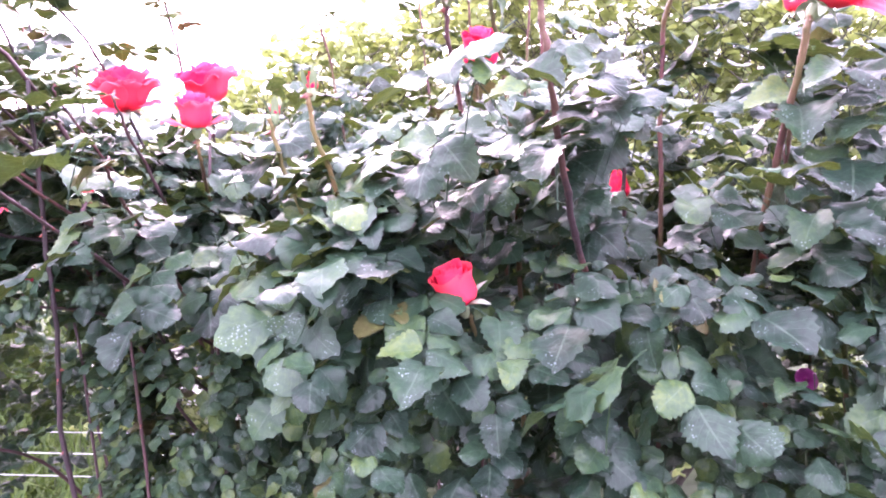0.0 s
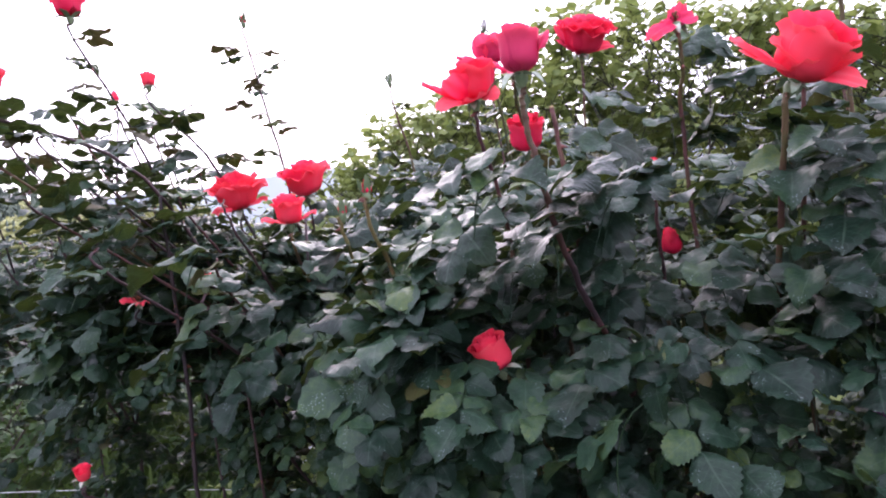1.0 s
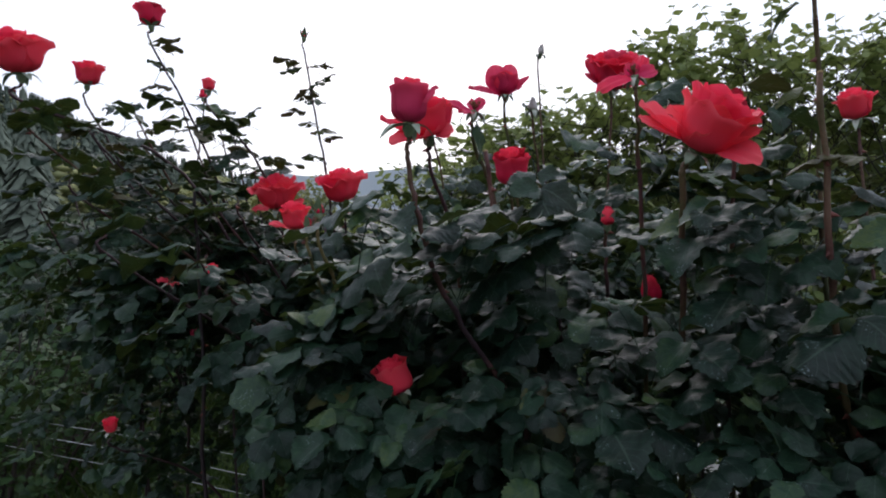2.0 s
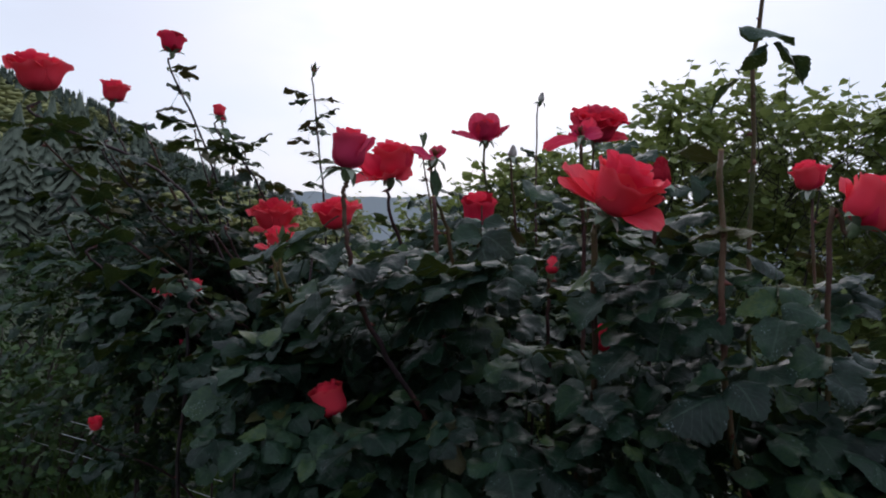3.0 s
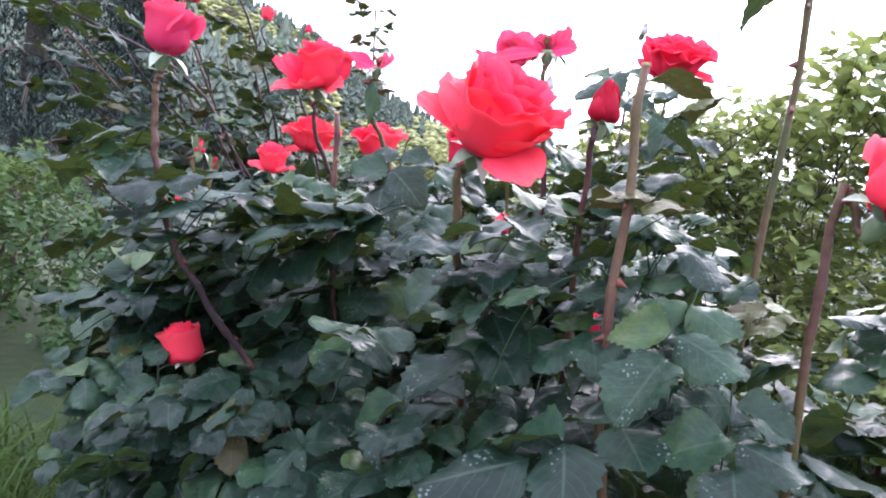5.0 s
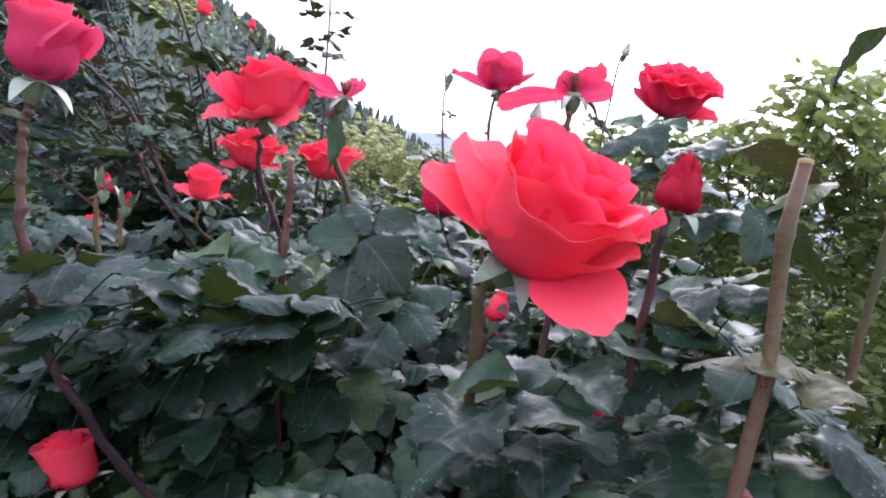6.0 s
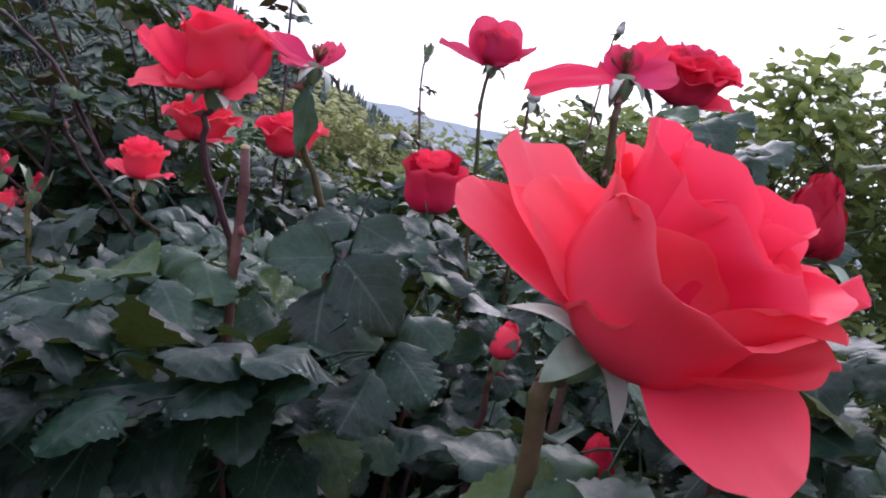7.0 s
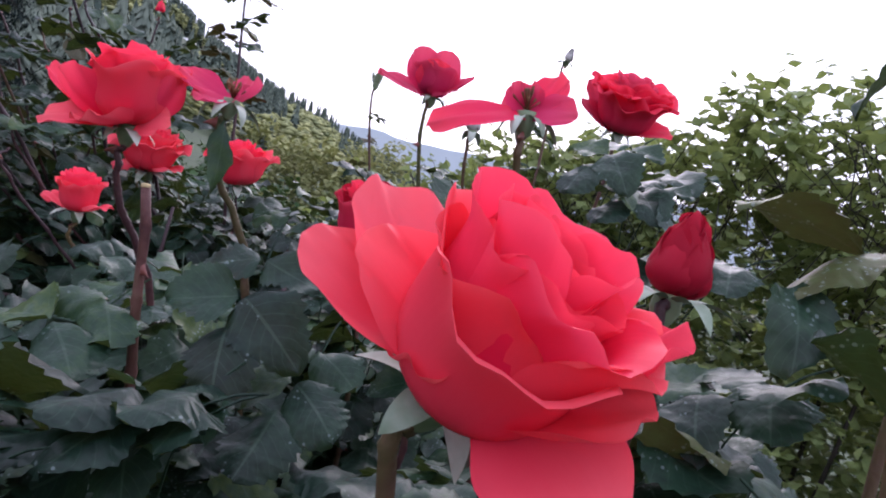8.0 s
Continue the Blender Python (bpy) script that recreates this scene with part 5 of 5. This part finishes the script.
canopy(rear_end, (-1.7, 2.45, 1.15), (0.5, 0.32, 0.45), 360, 0, 77, 0.6)

for k in range(120):
    rr = random.Random(700 + k)
    p = Vector((rr.uniform(0.02, 0.78), 0, rr.uniform(1.12, 1.44)))
    p.y = 0.69 + 0.05 * rr.random() + max(0.0, p.z - 1.3) * 0.35
    az = -1.57 + rr.gauss(0, 0.7)
    if not covers(p + Vector((math.cos(az), math.sin(az), -0.3)) * 0.06):
        bush = front if p.x < 0.45 else beside
        part("leaf", rr.choice(LEAVES), ROSE_LEAF, bush, "", leaf_pose(p - bush.location, az, rr.gauss(-0.35, 0.3), rr.gauss(0, 0.4), rr.uniform(0.45, 0.68)))

canopy(left, (-0.34, 1.30, 1.08), (0.32, 0.24, 0.36), 1000, 0, 78, 0.55)

# tall leafy shoots without blooms
for k in range(13):
    rr = random.Random(300 + k)
    bush = (outer, left, outer, outer, rear_end)[k % 5]
    b = bush.location
    x, y = b.x + rr.uniform(-0.35, 0.35), b.y + rr.uniform(-0.4, 0.25)
    stem(bush, (x, y, rr.uniform(1.62, 1.84)), (rr.uniform(-0.1, 0.1), 0, 1), (b.x + rr.uniform(-0.1, 0.1), b.y, 0), 300 + k, 8, 0.01, 0.05, 0.0016, 2, CANE_DARK, leaf=0.85)

for k, (x, y, z) in enumerate(((-0.62, 0.70, 1.80), (-0.56, 0.80, 1.77), (-0.63, 0.93, 1.84), (-0.67, 1.08, 1.86), (-0.52, 0.72, 1.68), (-0.36, 0.66, 1.585), (-0.25, 0.74, 1.55),
                               (-0.54, 0.90, 1.70), (-0.70, 1.22, 1.84), (-0.76, 1.32, 1.86), (-0.45, 0.95, 1.66), (-0.80, 0.95, 1.82), (-0.90, 1.15, 1.84))):
    rr = random.Random(400 + k)
    stem(left, (x, y, z), (rr.uniform(-0.2, 0.2), rr.uniform(-0.2, 0.2), 1), (lerp(x, -0.55, 0.6), lerp(y, 1.1, 0.6), 0), 400 + k, 7, 0.008, 0.042, 0.0016, 3, CANE_DARK if k % 2 else CANE, leaf=0.95)
for k, (z, az) in enumerate(((1.96, 200), (1.945, 20), (1.90, 110), (1.87, 300), (1.85, 170), (1.80, 10))):
    part("leaf", YOUNG[k % 3], ROSE_LEAF, left, "", leaf_pose(Vector((-0.457, 1.236, z)) - left.location, radians(az), 0.15, 0.2, 0.7))

# large leaves that hang towards the path
lone_leaflet(beside, (0.506, 0.801, 1.682), -60, -35, -8, 0.038, ROSE_LEAF, 3)
lone_leaflet(beside, (0.508, 0.799, 1.659), -150, -20, 8, 0.036, ROSE_LEAF, 4)
lone_leaflet(beside, (0.527, 0.791, 1.672), 20, -15, 0, 0.036, ROSE_LEAF, 5)
lone_leaflet(beside, (0.475, 0.796, 1.623), 170, -5, 10, 0.045, YOUNG_LEAF, 13)
lone_leaflet(beside, (0.489, 0.837, 1.725), 35, 12, -14, 0.050, YOUNG_LEAF, 1)
lone_leaflet(beside, (0.503, 0.830, 1.709), 215, -12, 16, 0.046, YOUNG_LEAF, 2)
lone_leaflet(beside, (0.504, 0.908, 1.807), -165, -35, 0, 0.048, ROSE_LEAF, 12)
lone_leaflet(beside, (0.562, 0.793, 1.846), -10, 4, 0, 0.052, ROSE_LEAF, 8)
lone_leaflet(beside, (0.548, 0.801, 1.816), 170, -35, 0, 0.038, ROSE_LEAF, 9)
lone_leaflet(beside, (0.583, 0.805, 1.816), 0, -40, 0, 0.036, ROSE_LEAF, 10)
lone_leaflet(beside, (0.594, 0.809, 1.801), 30, -50, 0, 0.032, ROSE_LEAF, 11)
lone_leaf(front, (0.111, 0.551, 1.580), -160, -25, 0, 1.0)
lone_leaf(front, (0.270, 0.746, 1.593), -60, -40, 0, 0.95)
lone_leaf(front, (0.266, 0.674, 1.560), -130, -15, 0, 0.95)
lone_leaf(front, (0.180, 0.672, 1.545), 170, -15, 10, 0.95)
lone_leaf(front, (0.430, 0.697, 1.550), -90, -30, 0, 0.95)
lone_leaf(beside, (0.595, 0.675, 1.540), -80, -40, 0, 0.78)
lone_leaf(beside, (0.570, 0.751, 1.600), -20, -15, 0, 0.8)
lone_leaf(beside, (0.517, 0.711, 1.627), 190, 5, 0, 0.7, YOUNG[2])
lone_leaf(beside, (0.543, 0.632, 1.475), -120, -20, 0, 1.1)
lone_leaf(beside, (0.640, 0.680, 1.500), -60, -30, 0, 0.8)
lone_leaf(front, (0.250, 0.687, 1.570), -150, -10, 8, 0.95)
lone_leaf(front, (0.262, 0.689, 1.535), -110, -35, 0, 0.95)
lone_leaf(front, (0.335, 0.784, 1.548), 200, -12, 0, 0.95)
lone_leaf(front, (0.297, 0.763, 1.560), -70, -30, 0, 0.9)
lone_leaf(left, (-0.284, 0.657, 1.539), -150, -22, 8, 0.95)
lone_leaf(left, (-0.235, 0.737, 1.516), -20, -12, -6, 0.95)
lone_leaf(left, (-0.389, 0.668, 1.590), 200, -18, 5, 0.85)
lone_leaf(left, (-0.278, 0.704, 1.451), -80, -25, 0, 0.95)
lone_leaf(left, (-0.319, 0.660, 1.428), -160, -20, 0, 0.85)
lone_leaf(left, (-0.245, 0.789, 1.444), -40, -25, 10, 0.95)
lone_leaf(left, (-0.234, 0.733, 1.397), -110, -30, 0, 0.95)
lone_leaf(left, (-0.257, 0.847, 1.470), -30, -18, 0, 0.85)
lone_leaf(left, (-0.218, 0.691, 1.364), -90, -40, 0, 0.95)
lone_leaf(left, (-0.179, 0.784, 1.359), -70, -35, 8, 0.95)
lone_leaf(left, (-0.445, 0.655, 1.631), -140, -15, 0, 0.85)
lone_leaf(left, (-0.479, 0.720, 1.661), 160, -20, 0, 0.85)
lone_leaf(left, (-0.452, 0.804, 1.619), -30, -10, 0, 0.85)
lone_leaf(left, (-0.541, 0.654, 1.761), 180, -15, 0, 0.85)
lone_leaf(left, (-0.185, 0.843, 1.396), -60, -25, 0, 0.95)
lone_leaf(front, (0.285, 0.955, 1.674), -20, -22, -8, 0.9)
lone_leaf(front, (0.337, 0.901, 1.639), -90, -8, 0, 0.82)
lone_leaf(front, (0.368, 0.897, 1.624), 170, -30, 6, 0.75)
lone_leaf(front, (0.392, 0.893, 1.606), -60, -12, 0, 0.82)
lone_leaf(beside, (0.444, 0.880, 1.592), -160, -22, 6, 0.75)
lone_leaf(front, (0.416, 0.992, 1.575), -20, -8, -8, 0.9)
lone_leaf(beside, (0.471, 0.925, 1.561), -90, -30, 0, 0.82)
lone_leaf(beside, (0.462, 0.980, 1.536), 170, -15, 6, 0.75)
lone_leaf(front, (0.259, 0.915, 1.594), 10, -12, -8, 0.9)
lone_leaf(front, (0.279, 0.915, 1.545), -60, -22, 0, 0.82)
lone_leaf(beside, (0.547, 0.842, 1.529), -160, -8, 6, 0.75)
lone_leaf(beside, (0.514, 0.855, 1.488), -20, -30, -8, 0.9)
lone_leaf(beside, (0.504, 0.856, 1.458), -90, -15, 0, 0.82)
lone_leaf(front, (0.369, 1.049, 1.435), 170, -12, 6, 0.75)
lone_leaf(beside, (0.530, 0.847, 1.595), 10, -22, -8, 0.9)
lone_leaf(front, (0.331, 1.110, 1.495), -60, -8, 0, 0.82)
lone_leaf(beside, (0.450, 0.983, 1.486), -160, -30, 6, 0.75)
lone_leaf(beside, (0.489, 0.919, 1.520), -20, -15, -8, 0.9)
lone_leaf(front, (0.400, 1.047, 1.494), -90, -12, 0, 0.82)
lone_leaf(front, (0.191, 0.919, 1.578), 170, -22, 6, 0.75)
lone_leaf(front, (0.155, 0.919, 1.552), 10, -8, -8, 0.9)
lone_leaf(front, (0.224, 0.919, 1.521), -60, -30, 0, 0.82)
lone_leaf(front, (0.281, 0.901, 1.538), -90, -25, 6, 0.72)
lone_leaf(front, (0.246, 0.920, 1.469), -120, -15, 0, 0.8)
lone_leaf(front, (0.275, 0.927, 1.425), -150, -25, -8, 0.85)
lone_leaf(front, (0.346, 0.974, 1.429), -60, -15, 6, 0.72)
lone_leaf(front, (0.260, 0.854, 1.444), -150, -35, 6, 0.72)
lone_leaf(front, (0.221, 0.825, 1.466), -90, -15, -8, 0.85)
lone_leaf(front, (0.293, 0.735, 1.439), -60, -30, 0, 0.8)
lone_leaf(front, (0.398, 0.826, 1.442), -30, -35, -8, 0.85)
lone_leaf(front, (0.350, 0.784, 1.428), -150, -15, 0, 0.8)
lone_leaf(front, (0.106, 0.610, 1.521), -120, -32, -8, 0.95)
lone_leaf(front, (0.128, 0.662, 1.524), -30, -12, 0, 0.88)
lone_leaf(front, (0.123, 0.628, 1.482), -150, -28, 6, 0.8)
lone_leaf(front, (0.045, 0.619, 1.434), -90, -22, -8, 0.95)
lone_leaf(front, (0.078, 0.686, 1.420), -60, -32, 0, 0.88)
lone_leaf(front, (0.070, 0.646, 1.392), -120, -12, 6, 0.8)
lone_leaf(front, (0.119, 0.704, 1.465), -30, -28, -8, 0.95)
lone_leaf(front, (0.100, 0.667, 1.347), -150, -22, 0, 0.88)
lone_leaf(front, (0.103, 0.595, 1.379), -90, -32, 6, 0.8)
lone_leaf(front, (0.243, 0.924, 1.492), -60, -12, -8, 0.95)
lone_leaf(front, (0.237, 0.973, 1.450), -120, -28, 0, 0.88)
lone_leaf(front, (0.304, 0.844, 1.429), -30, -22, 6, 0.8)
lone_leaf(front, (0.397, 0.902, 1.418), -150, -32, -8, 0.95)
lone_leaf(front, (0.409, 0.918, 1.442), -90, -12, 0, 0.88)
lone_leaf(beside, (0.420, 0.886, 1.612), -30, -10, 0, 0.82)
lone_leaf(beside, (0.507, 0.864, 1.556), -150, -24, 6, 0.75)
lone_leaf(front, (0.391, 1.034, 1.521), -90, -18, -8, 0.9)
lone_leaf(beside, (0.626, 0.893, 1.576), -120, -10, 6, 0.75)
lone_leaf(front, (0.300, 0.996, 1.556), -150, -18, 0, 0.82)
lone_leaf(front, (0.286, 0.932, 1.595), -90, -30, 6, 0.75)
lone_leaf(beside, (0.501, 0.858, 1.491), -120, -24, 0, 0.82)
lone_leaf(beside, (0.545, 0.876, 1.571), -30, -18, 6, 0.75)
lone_leaf(beside, (0.598, 0.886, 1.525), -150, -30, -8, 0.9)
lone_leaf(beside, (0.658, 0.896, 1.554), -60, -24, 6, 0.75)
lone_leaf(front, (0.231, 0.899, 1.607), -30, -30, 0, 0.82)
lone_leaf(front, (0.225, 0.706, 1.537), -150, -10, 6, 0.75)
lone_leaf(front, (0.194, 0.679, 1.569), -90, -24, -8, 0.9)
lone_leaf(front, (0.238, 0.779, 1.523), -60, -18, 0, 0.82)
lone_leaf(front, (0.091, 0.960, 1.601), -120, -30, 6, 0.75)
lone_leaf(front, (0.124, 0.990, 1.590), -30, -10, -8, 0.9)
lone_leaf(front, (0.080, 0.937, 1.556), -150, -24, 0, 0.82)
lone_leaf(front, (0.125, 0.976, 1.538), -90, -18, 6, 0.75)
lone_leaf(front, (0.022, 0.865, 1.568), -120, -10, 0, 0.82)
lone_leaf(front, (0.215, 0.578, 1.389), -110, -18, 0, 0.88)
lone_leaf(front, (0.197, 0.570, 1.363), -30, -10, 7, 0.7)
lone_leaf(front, (0.206, 0.560, 1.337), 170, -32, 0, 0.88)
lone_leaf(front, (0.011, 0.703, 1.405), -110, -18, 7, 0.7)
lone_leaf(front, (0.082, 0.890, 1.494), -90, -10, 0, 0.7)
lone_leaf(front, (0.091, 0.854, 1.547), -30, -32, 7, 0.88)
lone_leaf(front, (0.021, 0.762, 1.432), -70, -10, 0, 0.88)
lone_leaf(front, (0.011, 0.871, 1.565), 10, -18, 7, 0.88)
lone_leaf(front, (0.069, 0.603, 1.441), -90, -10, 0, 0.88)
lone_leaf(front, (-0.014, 0.862, 1.480), -150, -10, -8, 0.88)
lone_leaf(front, (0.168, 0.832, 1.432), -90, -10, 7, 0.88)
lone_leaf(front, (-0.039, 0.755, 1.465), -70, -25, -8, 0.8)
lone_leaf(front, (0.164, 0.843, 1.543), -70, -32, 0, 0.88)
lone_leaf(front, (0.168, 0.810, 1.488), -150, -25, 0, 0.88)
lone_leaf(front, (0.069, 0.730, 1.485), -90, -25, 0, 0.8)
lone_leaf(front, (-0.058, 0.710, 1.430), 10, -25, -8, 0.8)
lone_leaf(front, (-0.055, 0.734, 1.505), 170, -18, 0, 0.7)
lone_leaf(front, (0.028, 0.636, 1.460), -150, -18, 0, 0.88)
lone_leaf(front, (-0.079, 0.750, 1.535), -110, -32, 0, 0.88)
lone_leaf(front, (0.126, 0.801, 1.549), -30, -18, -8, 0.7)
lone_leaf(front, (0.023, 0.783, 1.430), 10, -18, -8, 0.88)
lone_leaf(front, (-0.006, 0.800, 1.442), 170, -10, 7, 0.8)
lone_leaf(front, (-0.090, 0.735, 1.541), -30, -10, -8, 0.8)
lone_leaf(front, (0.123, 0.784, 1.567), -90, -10, 0, 0.7)
lone_leaf(front, (0.009, 0.710, 1.429), -90, -10, -8, 0.7)
lone_leaf(front, (0.063, 0.881, 1.408), 170, -32, -8, 0.8)
lone_leaf(front, (0.018, 0.732, 1.408), 170, -18, -8, 0.7)
lone_leaf(front, (0.103, 0.662, 1.468), -150, -25, 0, 0.88)
lone_leaf(front, (0.064, 0.724, 1.467), 10, -32, -8, 0.88)
lone_leaf(front, (0.059, 0.754, 1.412), 10, -10, 0, 0.7)
lone_leaf(front, (0.085, 0.798, 1.440), 10, -10, 0, 0.7)
lone_leaf(front, (0.004, 0.730, 1.432), -70, -10, -8, 0.7)
lone_leaf(front, (0.157, 0.742, 1.433), -110, -18, 0, 0.88)
lone_leaf(front, (0.118, 0.760, 1.410), -30, -18, 0, 0.88)
lone_leaf(front, (0.054, 0.841, 1.438), -30, -18, -8, 0.7)
lone_leaf(front, (0.027, 0.689, 1.434), -110, -32, 7, 0.8)
lone_leaf(front, (0.017, 0.803, 1.456), -150, -32, 7, 0.7)
lone_leaf(front, (0.071, 0.730, 1.478), -110, -18, 0, 0.7)
lone_leaf(front, (-0.027, 0.762, 1.460), -70, -10, 7, 0.8)
lone_leaf(front, (-0.005, 0.826, 1.380), -90, -10, 7, 0.8)
lone_leaf(beside, (0.383, 0.912, 1.714), -110, -18, 0, 0.7)
lone_leaf(beside, (0.365, 0.899, 1.729), -110, -26, -8, 0.7)
lone_leaf(beside, (0.383, 0.965, 1.737), -110, -8, 7, 0.7)
lone_leaf(beside, (0.413, 0.928, 1.709), -30, -26, -8, 0.8)
lone_leaf(beside, (0.382, 0.917, 1.641), -30, -26, -8, 0.88)
lone_leaf(beside, (0.402, 0.926, 1.673), -150, -18, -8, 0.88)
lone_leaf(front, (0.245, 0.556, 1.578), -100, -12, 7, 0.78)
lone_leaf(front, (0.195, 0.553, 1.585), -20, -10, 8, 0.76)
lone_leaf(front, (0.225, 0.560, 1.552), -150, -15, -2, 0.86)
lone_leaf(front, (0.205, 0.556, 1.530), -100, -8, 5, 0.86)
lone_leaf(front, (0.215, 0.600, 1.370), -20, -18, 10, 0.92)
lone_leaf(front, (0.200, 0.605, 1.335), -100, -10, -6, 0.92)
lone_leaf(front, (0.458, 0.652, 1.578), -95, -12, 4, 0.90)
lone_leaf(front, (0.465, 0.755, 1.607), -30, -7, -10, 0.83)
lone_leaf(beside, (0.505, 0.752, 1.590), -150, -25, 8, 0.71)
lone_leaf(beside, (0.517, 0.730, 1.562), -150, -22, 5, 0.82)
lone_leaf(front, (0.471, 0.728, 1.560), -30, -8, 3, 0.78)
lone_leaf(front, (0.473, 0.696, 1.530), -30, -26, 1, 0.72)
lone_leaf(front, (0.518, 0.699, 1.532), -110, -15, -4, 0.75)
lone_leaf(beside, (0.476, 0.796, 1.616), -30, -6, 10, 0.87)
lone_leaf(front, (0.230, 0.609, 1.565), -70, -7, 1, 0.86)
lone_leaf(front, (0.224, 0.631, 1.537), -150, -16, -3, 0.83)
lone_leaf(front, (0.221, 0.654, 1.506), -110, -27, 1, 0.79)
lone_leaf(front, (0.228, 0.670, 1.476), -110, -18, 7, 0.72)
lone_leaf(front, (0.241, 0.685, 1.438), -110, -30, -4, 0.78)
lone_leaf(front, (0.457, 0.670, 1.564), -110, -6, 2, 0.73)
lone_leaf(front, (0.464, 0.666, 1.536), -150, -26, 9, 0.82)
lone_leaf(front, (0.461, 0.676, 1.502), -110, -26, -10, 0.89)
lone_leaf(front, (0.453, 0.807, 1.623), -150, -24, -4, 0.89)
lone_leaf(front, (0.458, 0.795, 1.584), -110, -25, -1, 0.76)
lone_leaf(front, (0.465, 0.792, 1.548), -110, -13, 10, 0.74)
v, f, u = leaflet_piece(random.Random(4), (0, 0, 0), 0, 0.05, 0.013, 10, 4, 0.04)
part("leaf", raw_mesh("narrow_leaf", v, f, u), ROSE_LEAF, front, "", leaf_pose(Vector((0.168, 0.798, 1.71)) - front.location, 0.4, -1.4, 0.4, 1.0))
lone_leaf(front, (0.367, 0.670, 1.297), -90, -60, 0, 1.1)


# small flowers between the roses
def small_flower(name, label, place, petals, length, mat, heart):
    ob = thing(name, (place[0], place[1], 0.0), label, "flower")
    top = Vector((0, 0, place[2]))
    part("stalk", join_meshes("stalk", [tube_piece(spline([Vector((0.03, 0.05, 0)), Vector((0.02, 0.02, place[2] * 0.6)), top], 10), [0.0016] * 11, 5)]), HIP, ob)
    turn = axis_turn((0.15, -0.8, 0.5))
    r = random.Random(int(length * 10000))
    rows = [[(math.cos(a * 0.785) * q, math.sin(a * 0.785) * q, z) for a in range(8)] for z, q in ((0.0, length * 0.3), (length * 0.12, length * 0.25), (length * 0.18, length * 0.08))]
    part("heart", grid_mesh("heart", rows, close=True), heart, ob, "", Matrix.Translation(top) @ turn)
    for i in range(petals):
        me = petal_mesh(r, length, length * 0.36, length * 0.1, 80, 75, 95, length, 0.0004, 4, 5)
        part("petal", me, mat, ob, "", Matrix.Translation(top) @ turn @ Matrix.Rotation(i * 6.2832 / petals, 4, "Z"))


small_flower("white_flower", "tiny white flower in the shade of the roses", (-0.301, 1.086, 1.117), 5, 0.008, WHITE_PETAL, STAMEN)
small_flower("pink_flower", "small magenta pink flower among the leaves", (0.557, 1.0, 1.202), 22, 0.015, MAGENTA, MAGENTA)
